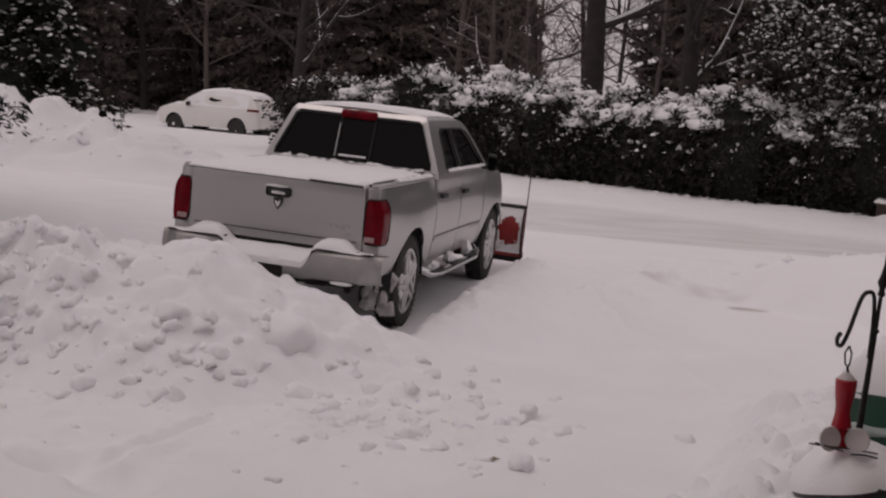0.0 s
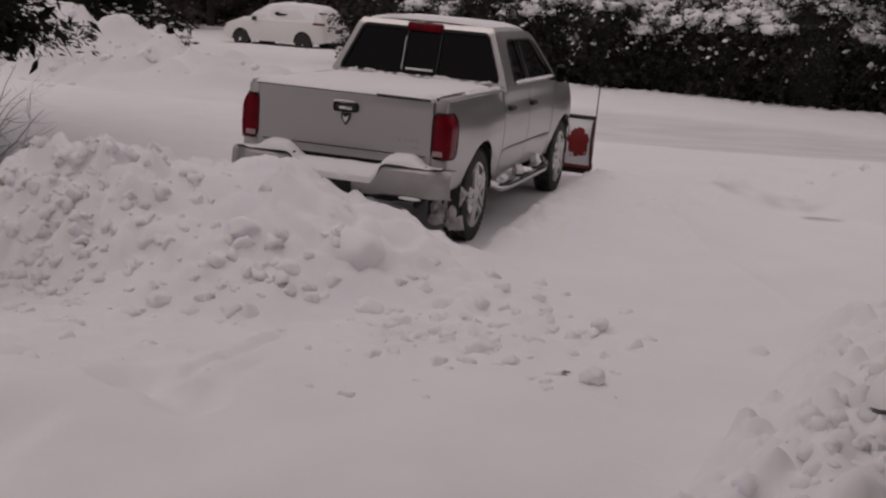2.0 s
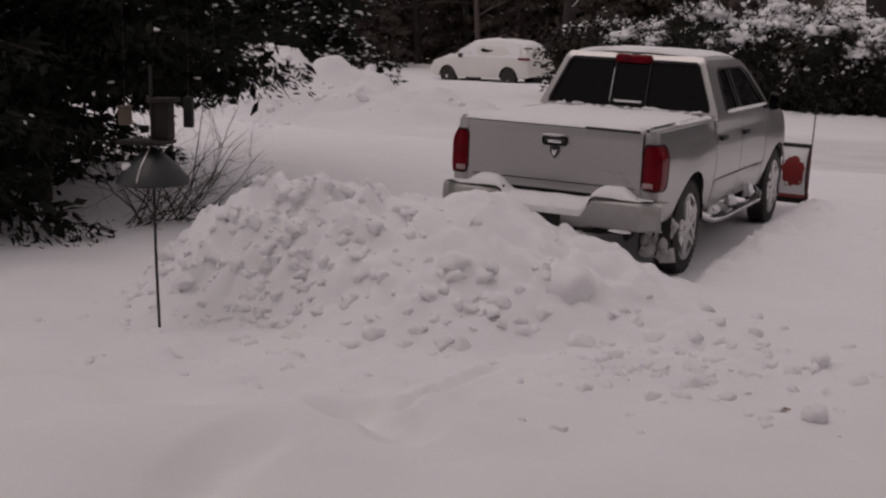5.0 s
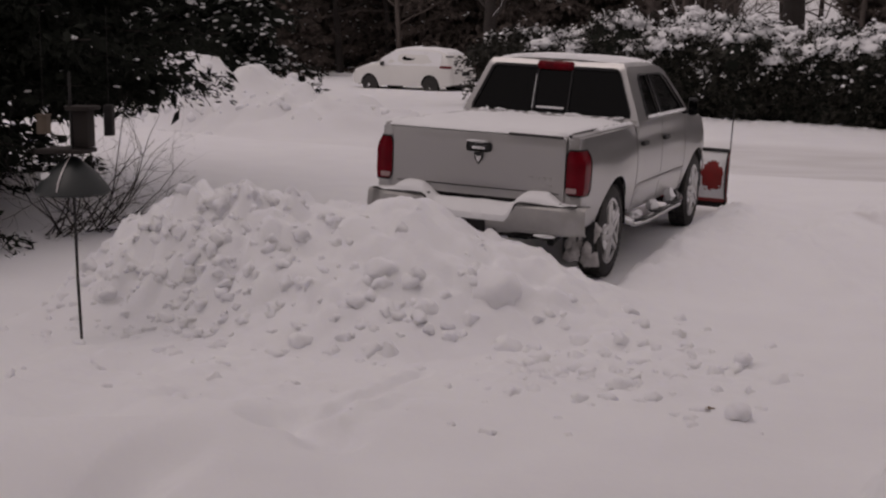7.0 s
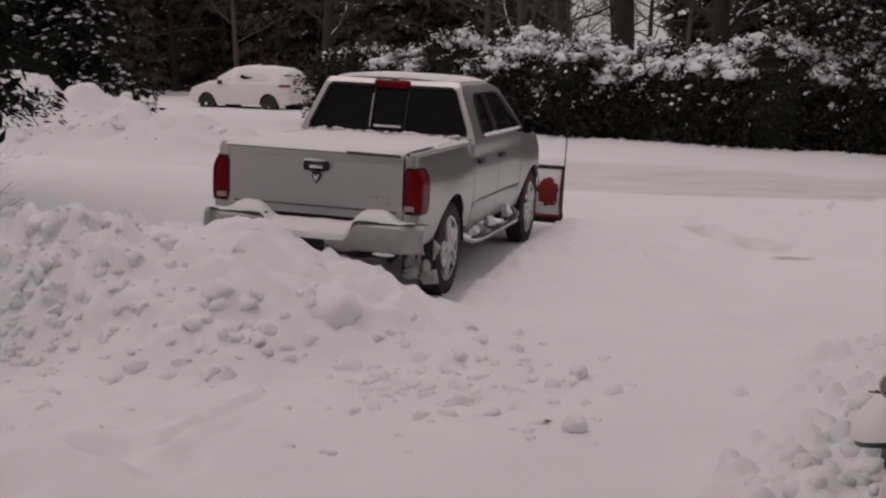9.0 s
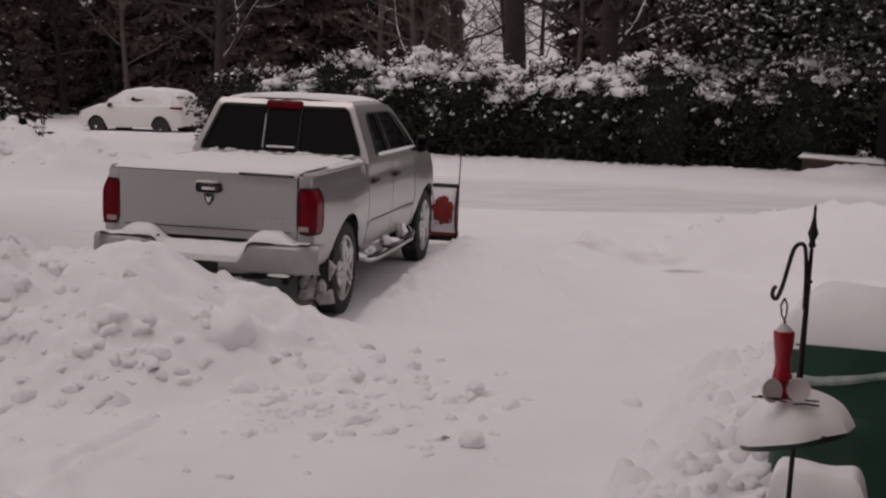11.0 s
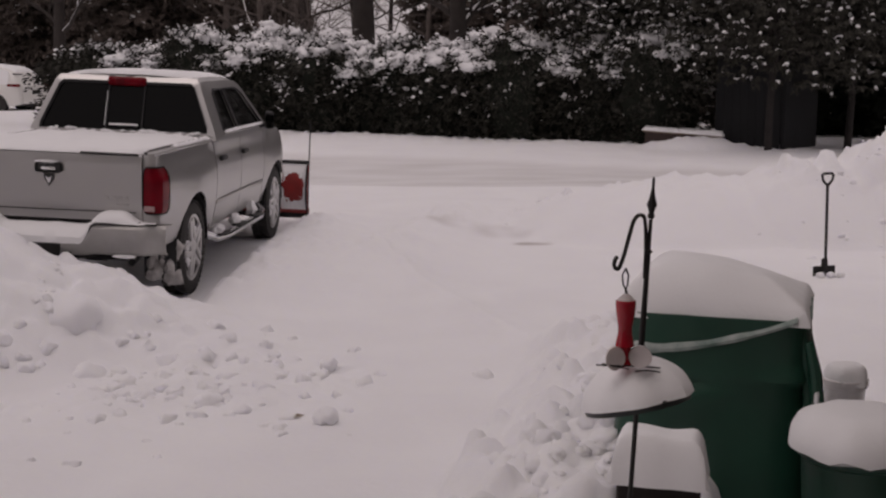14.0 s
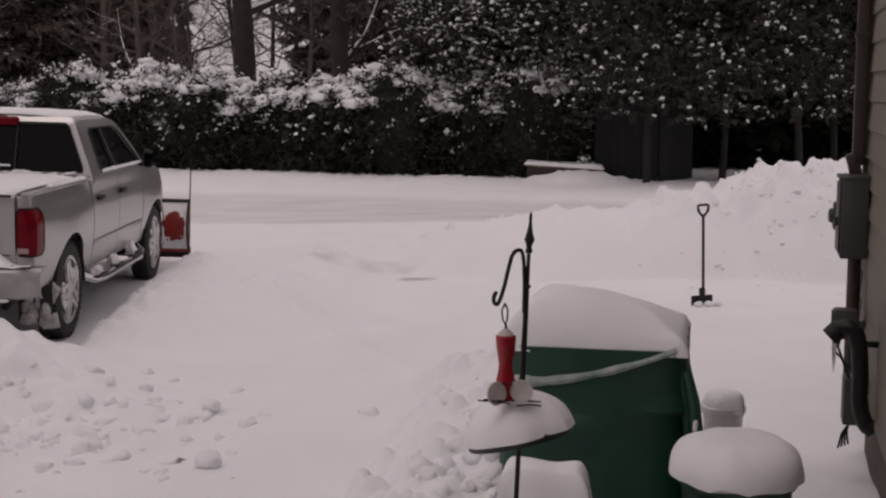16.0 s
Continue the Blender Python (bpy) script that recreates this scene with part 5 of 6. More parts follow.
conifer((-9.0, 11.2), 12.0, 2.9, 63, "dense dark conifer beside the yard", 0.03, 150, 0.11, 560, 0.015, group="conifers by the feeders", droop=0.3, fill=200)
conifer((-10.9, 16.6), 13.0, 3.9, 64, "dense dark conifer beside the yard", 0.03, 130, 0.16, 320, 0.02, group="conifers by the feeders", droop=0.3, fill=50)


# ---- house wall close by, with its meter, pipes and downspout ----
SIDING = mat("cream_siding", (0.20, 0.175, 0.148), rough=0.7, var=0.4, scale=3, fine=60, bump=0.12, bump_dist=0.003, tint=(0.15, 0.13, 0.108))
FOUND = mat("brown_foundation", (0.10, 0.075, 0.06), rough=0.9, var=0.6, scale=4, fine=50, bump=0.5, bump_dist=0.01)
GREYBOX = mat("grey_enamel", (0.065, 0.064, 0.064), rough=0.5, var=0.4, scale=8, fine=120, bump=0.06, tint=(0.042, 0.041, 0.041))
BROWNPIPE = mat("brown_gutter", (0.055, 0.042, 0.036), rough=0.5, var=0.4, scale=8, fine=80, bump=0.08)
PIPE = mat("black_corrugated_pipe", (0.012, 0.011, 0.011), rough=0.5, var=0.4, scale=10, fine=100, bump=0.1)
ICE = mat("ice", (0.75, 0.78, 0.80), rough=0.12, var=0.2, scale=20, fine=60, bump=0.2, bump_dist=0.004, trans=0.7)
ROOFING = mat("dark_shingles", (0.06, 0.055, 0.05), rough=0.95, var=0.5, scale=6, fine=40, bump=0.4)
CORNER = Vector((4.40, 6.47, 0))
ALONG = Vector((-0.492, -0.870, 0))       # from the far corner towards the eye
OUT = Vector((-0.870, 0.492, 0))          # off the wall, into the yard
WALL = Matrix(((ALONG.x, OUT.x, 0, CORNER.x), (ALONG.y, OUT.y, 0, CORNER.y), (0, 0, 1, 0), (0, 0, 0, 1)))


house = new("wall_house")
house.matrix_world = WALL
tagged(house, "cream lap-sided house wall with a brown foundation", "wall", kind="structure")
part("wall_core", box(15.0, 0.2, 5.0, (7.5, -0.13, 2.95), 0.0), SIDING, house)
for k in range(30):
    z = 0.47 + 0.165 * k
    brd = bmesh.new()
    prof = [(-0.028, z), (0.010, z), (0.012, z + 0.01), (-0.004, z + 0.168), (-0.028, z + 0.168)]
    loft([[(x, yy, zz) for yy, zz in prof] for x in (0.09, 15.0)], close=True, caps=True, bm=brd)
    part("siding_board", brd, SIDING, house)
part("corner_board", box(0.10, 0.05, 5.0, (0.045, 0.0, 2.95), 0.006), SIDING, house)
part("foundation", box(15.0, 0.2, 1.0, (7.52, -0.155, -0.03), 0.01), FOUND, house)
part("end_wall", box(0.2, 9.0, 5.0, (0.13, -4.75, 2.95), 0.0), SIDING, house)
part("end_foundation", box(0.2, 9.0, 1.0, (0.15, -4.75, -0.03), 0.0), FOUND, house)
part("roof_overhang", box(15.8, 10.2, 0.18, (7.3, -4.6, 5.5), 0.02), ROOFING, house)

# unseen house wing, added close behind the eye to dim surfaces facing it
wing = tagged(obj("wall_wing", box(10.0, 0.2, 5.4, (-4.85, -1.05, 2.7), 0.01), SIDING), "unseen cream house wall added behind the viewpoint", "wall", kind="structure")
part("eaves", box(10.2, 0.7, 0.16, (-4.85, -0.95, 5.5), 0.02), ROOFING, wing)

spout = thing("downspout", WALL @ pose(0.16, 0.06, 0), "brown square downspout down the house corner", "downspout")
part("pipe", box(0.085, 0.07, 3.6, (0, 0, 3.55), 0.012), BROWNPIPE, spout)
part("bracket", box(0.11, 0.085, 0.03, (0, 0, 2.5), 0.006), BROWNPIPE, spout)
part("shoe", box(0.085, 0.07, 0.16, (0, 0.02, 1.74), 0.012, Matrix.Rotation(radians(-14), 3, "X")), BROWNPIPE, spout)

panel = thing("electrical_panel", WALL @ pose(0.30, 0, 0), "dark grey metal electrical box on the house wall", "electrical box")
part("cabinet", box(0.30, 0.15, 0.46, (0, 0.085, 1.46), 0.010), GREYBOX, panel)
door = part("door", box(0.27, 0.012, 0.40, (0, 0.167, 1.46), 0.006), GREYBOX, panel)
part("latch", box(0.03, 0.02, 0.05, (0.09, 0.18, 1.44), 0.005), IRON, door)
part("lid_lip", box(0.31, 0.17, 0.02, (0, 0.09, 1.69), 0.004), GREYBOX, panel)
part("conduit", tube([(0.03, 0.07, 1.24), (0.03, 0.07, 0.35)], 0.038, 10), BROWNPIPE, panel)
meter = thing("electric_meter", WALL @ pose(-0.16, 0, 0), "small pale grey meter box beyond the panel", "meter")
part("socket_box", box(0.10, 0.07, 0.17, (0.0, 0.135, 1.42), 0.012), GREYBOX, meter)
part("dial_cover", lathe([(0.045, 0.0), (0.045, 0.02), (0.03, 0.03)], 20), GREYBOX, meter).matrix_local = Matrix.Translation((0, 0.168, 1.42)) @ Matrix.Rotation(radians(-90), 4, "X")
part("arm", box(0.06, 0.16, 0.06, (0.0, 0.07, 1.42), 0.006), GREYBOX, meter)
jb = thing("junction_box", WALL @ pose(0.45, 0, 0), "small grey junction box on the conduit", "junction box")
part("box_body", box(0.12, 0.13, 0.17, (0, 0.115, 0.86), 0.012), GREYBOX, jb)
part("box_cover", box(0.10, 0.01, 0.14, (0, 0.185, 0.86), 0.004), GREYBOX, jb)
part("strap", box(0.10, 0.06, 0.02, (0, 0.02, 0.86), 0.003), GREYBOX, jb)
lower = thing("utility_box", WALL @ pose(0.75, 0, 0), "grey utility box with loose wires hanging out", "utility box")
part("box_body", box(0.16, 0.11, 0.26, (0, 0.08, 0.49), 0.012), GREYBOX, lower)
for k in range(4):
    part("wire", tube([(0.02 * k - 0.03, 0.09, 0.37), (0.02 * k - 0.04, 0.10 + 0.01 * k, 0.30), (0.03 * k - 0.05, 0.11 + 0.02 * (k - 1), 0.22)], 0.006, 5), IRON, lower)
for k, (p0, p1) in enumerate((((0.0, 0.14, 0.88), (0.05, 0.10, 0.60)), ((0.0, 0.17, 0.80), (0.06, 0.09, 0.66)))):
    part("cable", tube([p0, (p0[0] + 0.03, p0[1] + 0.03, (p0[2] + p1[2]) / 2 + 0.05), p1], 0.007, 5), IRON, lower)

drain = thing("drain_pipe", WALL @ pose(1.25, 0, 0), "black corrugated drain pipe bent over and strapped to the wall", "pipe")
path = [(-0.02, 0.225, 0.94), (-0.02, 0.195, 0.975), (0.0, 0.155, 0.985), (0.0, 0.115, 0.96), (0.0, 0.095, 0.88), (0.0, 0.085, 0.75), (0.0, 0.085, 0.62), (0.0, 0.075, 0.55), (0.0, 0.05, 0.48), (0.0, 0.0, 0.44)]
fine_path, rr = [], []
for p, q in zip(path, path[1:]):
    n = max(2, int((Vector(q) - Vector(p)).length / 0.012))
    n = min(n, 60)
    for k in range(n):
        fine_path.append(Vector(p).lerp(Vector(q), k / n))
        rr.append(0.042 + (0.002 if len(rr) % 2 else -0.002))
part("hose", tube(fine_path, rr, 12), PIPE, drain)
part("spout_collar", tube([(-0.02, 0.20, 0.965), (-0.02, 0.24, 0.925)], 0.052, 12), PIPE, drain)
part("strap", box(0.03, 0.16, 0.03, (0.0, 0.06, 0.90), 0.004), IRON, drain)
part("icicle", tube([(-0.02, 0.215, 0.91), (-0.02, 0.215, 0.82), (-0.02, 0.216, 0.74)], [0.014, 0.010, 0.001], 8), ICE, drain, "short icicle")

# ---- close things: covered box, feeders, buckets ----
WOODPALE = mat("weathered_wood", (0.24, 0.18, 0.13), rough=0.85, var=0.6, scale=6, fine=60, bump=0.4, bump_dist=0.004)
# bird box wood, dimmed by the conifer's shade painted into it
BOXWOOD = mat("shaded_pine_board", (0.12, 0.092, 0.068), rough=0.85, var=0.6, scale=9, fine=60, bump=0.3, bump_dist=0.004)
REDPLASTIC = mat("red_plastic", (0.34, 0.004, 0.016), rough=0.25, var=0.3, scale=12, fine=80, bump=0.03, tint=(0.26, 0.004, 0.012), coat=0.3)
CLEARPLASTIC = mat("frosted_plastic", (0.78, 0.72, 0.71), rough=0.4, var=0.3, scale=14, fine=90, bump=0.1, bump_dist=0.003, trans=0.35)
DARKMETAL = mat("dark_green_grey_metal", (0.010, 0.015, 0.015), rough=0.5, metal=0.0, var=0.5, scale=6, fine=70, bump=0.1, tint=(0.009, 0.012, 0.012), coat=0.1)
# near-black wood with shade in its colour: feeder under the conifer, crate, bench edges
DARKWOOD = mat("shade_darkened_wood", (0.018, 0.013, 0.011), rough=0.85, var=0.6, scale=8, fine=60, bump=0.3, bump_dist=0.004)
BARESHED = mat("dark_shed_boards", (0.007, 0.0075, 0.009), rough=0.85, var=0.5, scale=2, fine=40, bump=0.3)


DUSTED = mat("snow_dusted_tarp", (0.60, 0.62, 0.61), rough=0.9, var=0.9, scale=9, fine=60, bump=0.2, bump_dist=0.004, tint=(0.10, 0.18, 0.15))


def covered_box():
    t = thing("covered_box", pose(2.215, 5.28, 0.0, 0, 0, -27), "storage box under a green tarpaulin with a deep cap of snow", "storage box")
    W, D, H = 0.398, 0.36, 1.06
    rings, n = [], 56
    for k in range(41):
        z = H * (1 - k / 40)
        ring = []
        for i in range(n):
            a = 2 * math.pi * i / n
            c, s = math.cos(a), math.sin(a)
            e = 7.0
            r = (abs(c) ** e + abs(s) ** e) ** (-1 / e)
            u = 1 - z / H
            fold = 0.014 * math.sin(a * 5 + 1.3 + z * 2) * u + 0.010 * noise.noise((c * 4, s * 4, z * 5)) * (u > 0.02) + 0.02 * u * noise.noise((c * 3, s * 3, z * 2.0)) + 0.085 * u * u
            sag = 0.02 * math.exp(-((z - 0.72 - 0.10 * c) / 0.05) ** 2) * (s < -0.4)
            lip = 0.018 * smoothstep(0.77, 0.79, z)
            ring.append(((W + fold + lip) * r * c, (D + fold + lip) * r * s - sag, z))
        rings.append(ring)
    part("tarpaulin", loft(rings, close=True, caps=True), TARP, t, "dark green woven tarpaulin, creased")
    part("crate", box(0.60, 0.60, 0.98, (0, 0, 0.5), 0.02), WOODPALE, t)
    cap = snow_slab(-W - 0.015, W + 0.015, -D - 0.01, D + 0.03, H - 0.02, 0.185, 5.5, 0.25, 36, 36, lambda x, y: 0.0, 0.012)
    for v in cap.verts:
        if v.co.z > H + 0.02:
            v.co.z += 0.04 * math.exp(-((v.co.x + 0.02) / 0.26) ** 2) * smoothstep(H, H + 0.2, v.co.z) - 0.045 * smoothstep(-0.05, 0.36, v.co.x) * smoothstep(H, H + 0.15, v.co.z)
    part("snow_cap", cap, CAPSNOW, t, "deep rounded cap of snow")
    rows = []
    for k in range(19):
        u = k / 18
        x, z, w = -0.35 + 0.71 * u, 0.90 + 0.165 * u ** 1.8, (0.052 - 0.022 * u) * (1 + 0.4 * noise.noise((u * 7, 1, 4)))
        y = -D - 0.014 - 0.016 * (1 - u) - 0.006 * noise.noise((u * 5, 2, 1))
        rows.append([(x, y + 0.012, z - w * 0.5), (x, y - 0.010, z - w * 0.35), (x, y - 0.014, z), (x, y - 0.004, z + w * 0.4), (x, y + 0.02, z + w * 0.5)])
    part("fold_snow", loft(rows), DUSTED, t, "fold of the tarpaulin dusted with snow")
    for k, (dx, dy, z1) in enumerate(((0.0, 0.06, 1.03), (0.02, 0.16, 1.0), (0.035, -0.02, 0.98))):
        part("side_fold", tube([(W - 0.02 + dx, -D + dy, z1), (W + 0.01 + dx, -D + dy - 0.01, 0.85), (W + 0.03 + dx, -D + dy, 0.66), (W + 0.09 + dx, -D + dy - 0.02, 0.45), (W + 0.06 + dx, -D + dy, 0.2)], [0.018, 0.026, 0.03, 0.04, 0.03], 8), TARP, t, "gathered fold of the tarpaulin")
        part("fold_fleck", blob((W + 0.02 + dx, -D + dy - 0.03, 0.93 - 0.09 * k), (0.010, 0.008, 0.035), k, 2, 0.6), CAPSNOW, t)
    part("hem_ripple", tube([(W + 0.05, -D + 0.02, 0.66), (W + 0.10, -D - 0.02, 0.45), (W + 0.12, -D, 0.2), (W + 0.13, -D + 0.02, 0.0)], [0.02, 0.035, 0.045, 0.05], 8), TARP, t)


covered_box()


def baffle(t, z, r, h, snow_h, sides=36, tilt=0.0):
    """A cone-shaped squirrel guard on a pole, with snow on it."""
    prof = [(0.016, h), (0.03, h), (r * 0.34, h * 0.82), (r * 0.62, h * 0.56), (r * 0.85, h * 0.26), (r * 0.96, h * 0.07), (r, -0.006), (r * 0.97, -0.022), (r * 0.90, -0.006), (r * 0.5, h * 0.42)]
    g = part("squirrel_guard", lathe(prof, sides), DARKMETAL, t, "cone-shaped dark metal squirrel guard")
    g.matrix_local = Matrix.Translation((0, 0, z)) @ Matrix.Rotation(tilt, 4, "Y") @ Matrix.Rotation(radians(-11) * (tilt != 0), 4, "X")
    return g


def rounded(points, n=5):
    """A smooth curve through points."""
    p = [Vector(q) for q in points]
    p = [p[0] * 2 - p[1]] + p + [p[-1] * 2 - p[-2]]
    out = []
    for a, b, c, d in zip(p, p[1:], p[2:], p[3:]):
        for k in range(n):
            u = k / n
            out.append(0.5 * (2 * b + (c - a) * u + (2 * a - 5 * b + 4 * c - d) * u * u + (3 * b - a - 3 * c + d) * u ** 3))
    return out + [p[-2]]


def shepherd_hook():
    # the pole leans a little; its top carries the feeder's hook
    t = thing("feeder_pole", Matrix.Translation((1.246, 3.70, 0.0)) @ Matrix.Rotation(radians(2.6), 4, "Y"), "black iron garden hook pole standing in the snow", "garden hook")
    part("pole", tube([(0, 0, -0.1), (0, 0, 1.0), (0.0, 0, 1.35), (0, 0, 1.66)], [0.008, 0.008, 0.008, 0.006], 10), IRON, t)
    part("sleeve", tube([(0, 0, 1.15), (0, 0, 1.55)], [0.0115, 0.0075], 10), IRON, t)
    part("collar", lathe([(0.007, 1.550), (0.012, 1.554), (0.012, 1.560), (0.007, 1.564)], 14), IRON, t)
    part("finial", lathe([(0.008, 1.662), (0.012, 1.67), (0.008, 1.682), (0.010, 1.69), (0.0165, 1.706), (0.010, 1.728), (0.0045, 1.76), (0.005, 1.785), (0.002, 1.795)], 16), IRON, t)
    hook = [(-0.006, 0, 1.47), (-0.010, 0, 1.58), (-0.02, 0, 1.660), (-0.038, 0, 1.672), (-0.055, 0, 1.655), (-0.068, 0, 1.60), (-0.078, 0, 1.55), (-0.088, 0, 1.515), (-0.096, 0, 1.500), (-0.106, 0, 1.502), (-0.110, 0, 1.517), (-0.106, 0, 1.532), (-0.100, 0, 1.538)]
    part("hook_arm", tube(rounded(hook), 0.0065, 8), IRON, t)
    baffle(t, 1.075, 0.175, 0.10, 0.1, tilt=radians(-13))
    rings, n = [], 32
    for k in range(11):
        u = k / 10
        r = 0.184 * max(0.0, 1 - u ** 1.75) ** 0.62
        rings.append([(max(r, 0.004) * (1 + 0.11 * noise.noise((math.cos(a) * 2, math.sin(a) * 2, u))) * math.cos(a), max(r, 0.004) * (1 + 0.11 * noise.noise((math.cos(a) * 2, math.sin(a) * 2, u))) * math.sin(a), 0.004 + 0.152 * u) for a in [2 * math.pi * i / n for i in range(n)]])
    cap = part("guard_snow", loft(rings, close=True, caps=True), CAPSNOW, t, "rounded cap of snow on the guard")
    cap.matrix_local = Matrix.Translation((0.006, 0, 1.068)) @ Matrix.Rotation(radians(-13), 4, "Y") @ Matrix.Rotation(radians(-11), 4, "X")
    f = thing("hummingbird_feeder", Matrix.Translation((1.2205, 3.62, 0.010)), "red plastic hummingbird feeder with clear flower cups and wire perches", "bird feeder")
    part("wire_hanger", tube([(-0.003, 0, 1.508), (-0.014, 0, 1.485), (-0.010, 0, 1.455), (0.0, 0, 1.44), (0.004, 0, 1.425)], 0.0028, 6), IRON, f)
    part("wire_hanger", tube([(-0.003, 0, 1.508), (0.006, 0, 1.485), (0.004, 0, 1.455), (-0.002, 0, 1.44), (0.0, 0, 1.425)], 0.0028, 6), IRON, f)
    part("cap", lathe([(0.004, 1.428), (0.012, 1.424), (0.024, 1.412), (0.027, 1.408)], 18), CLEARPLASTIC, f)
    part("nectar_bottle", lathe([(0.020, 1.412), (0.031, 1.405), (0.032, 1.395), (0.029, 1.36), (0.022, 1.318), (0.023, 1.30), (0.029, 1.268), (0.030, 1.262), (0.024, 1.258)], 24), REDPLASTIC, f)
    part("base_neck", lathe([(0.021, 1.260), (0.022, 1.215), (0.026, 1.205), (0.02, 1.198)], 20), REDPLASTIC, f)
    for x, z, s in ((-0.042, 1.230, 1.0), (0.042, 1.232, 0.95)):
        cup = lathe([(0.004, -0.010), (0.030, -0.006), (0.038, 0.004), (0.036, 0.008), (0.020, 0.0)], 22)
        part("flower_cup", cup, CLEARPLASTIC, f).matrix_local = Matrix.Translation((x, -0.03 if s > 0.6 else 0.0, z)) @ Matrix.Rotation(radians(80), 4, "X") @ Matrix.Rotation(radians(20 if x < 0 else -20), 4, "Y") @ Matrix.Scale(s, 4)
    part("perch", tube([(-0.10, -0.03, 1.212), (-0.05, -0.035, 1.208), (0.0, -0.03, 1.205), (0.055, -0.03, 1.200), (0.11, -0.02, 1.192)], 0.0028, 5), IRON, f, "thin wire perch")
    part("perch", tube([(-0.085, -0.045, 1.219), (-0.03, -0.04, 1.205), (0.0, -0.045, 1.198)], 0.0026, 5), IRON, f)
    part("perch", tube([(0.02, -0.05, 1.192), (0.06, -0.06, 1.196), (0.10, -0.05, 1.186)], 0.0026, 5), IRON, f)


shepherd_hook()


def far_feeder():
    t = thing("bird_feeder_pole", pose(-3.97, 8.05, 0.0), "bird feeder on a thin black pole with a dark cone guard", "bird feeder")
    part("pole", tube([(0.025, 0, -0.05), (0.01, 0, 0.5), (0, 0, 1.9)], 0.011, 8), IRON, t)
    baffle(t, 1.085, 0.258, 0.235, 0)
    part("guard_seam", tube([(0.0, -0.035, 1.318), (0.0, -0.092, 1.282), (0.0, -0.165, 1.220), (0.0, -0.224, 1.150), (0.0, -0.250, 1.10)], 0.005, 6), CLEARLENS, t)
    part("snow_patch", blob((-0.13, -0.13, 1.19), (0.04, 0.012, 0.03), 3, 2, 0.5), CAPSNOW, t)
    part("feeder_tray", box(0.34, 0.26, 0.03, (-0.05, 0.02, 1.36), 0.006), DARKWOOD, t)
    part("seed_hopper", box(0.12, 0.12, 0.26, (0.065, 0.06, 1.51), 0.012), DARKWOOD, t, "brown wooden seed hopper")
    part("hopper_roof", box(0.18, 0.2, 0.03, (0.065, 0.06, 1.655), 0.008), DARKWOOD, t)
    c = thing("suet_cage", pose(-3.80, 8.3, 0.0), "dark hanging suet cage under the conifer", "bird feeder")
    part("cage", box(0.07, 0.05, 0.22, (0, 0, 1.56), 0.01), IRON, c)
    part("hanger", tube([(0, 0, 1.66), (0, 0.0, 2.35)], 0.002, 5), IRON, c)
    h = thing("bird_house", pose(-4.40, 8.5, 0.0), "small pale wooden bird feeder box hung under the conifer", "bird feeder")
    part("box_body", box(0.080, 0.08, 0.13, (0, 0, 1.50), 0.008), BOXWOOD, h)
    part("lid", box(0.088, 0.09, 0.014, (0, 0, 1.572), 0.004), BOXWOOD, h)
    part("hanger", tube([(0, 0, 1.57), (0, 0, 2.35)], 0.002, 5), IRON, h)


far_feeder()


def twig_bush(at, seed, n, tall, label):
    rnd = random.Random(seed)
    t = thing("bare_bush", pose(at[0], at[1], height(*at) - 0.03), label, "bush", "bare bushes under the conifer")
    for k in range(n):
        limbs = []
        a = rnd.uniform(-0.7, 0.9)
        branching(rnd, (rnd.uniform(-0.15, 0.15), rnd.uniform(-0.15, 0.15), 0), (math.cos(a) * 0.9 * rnd.choice((1, 1, 1, -0.5)), math.sin(a) * 0.4 - 0.1, rnd.uniform(0.25, 1.1)), tall * rnd.uniform(0.7, 1.25), 0.010, 2, limbs, 0.5, (3, 5), 0.0, None, 0.6, 4)
        part("stem", tubes_bm(limbs), BARK, t)
    return t


twig_bush((-6.11, 12.86), 5, 14, 1.5, "leafless twiggy bush reaching out over the snow")
twig_bush((-6.38, 12.43), 6, 10, 1.3, "leafless twiggy bush under the dark conifer")
twig_bush((-5.91, 13.20), 8, 5, 0.8, "low leafless twigs sticking out of the snow")


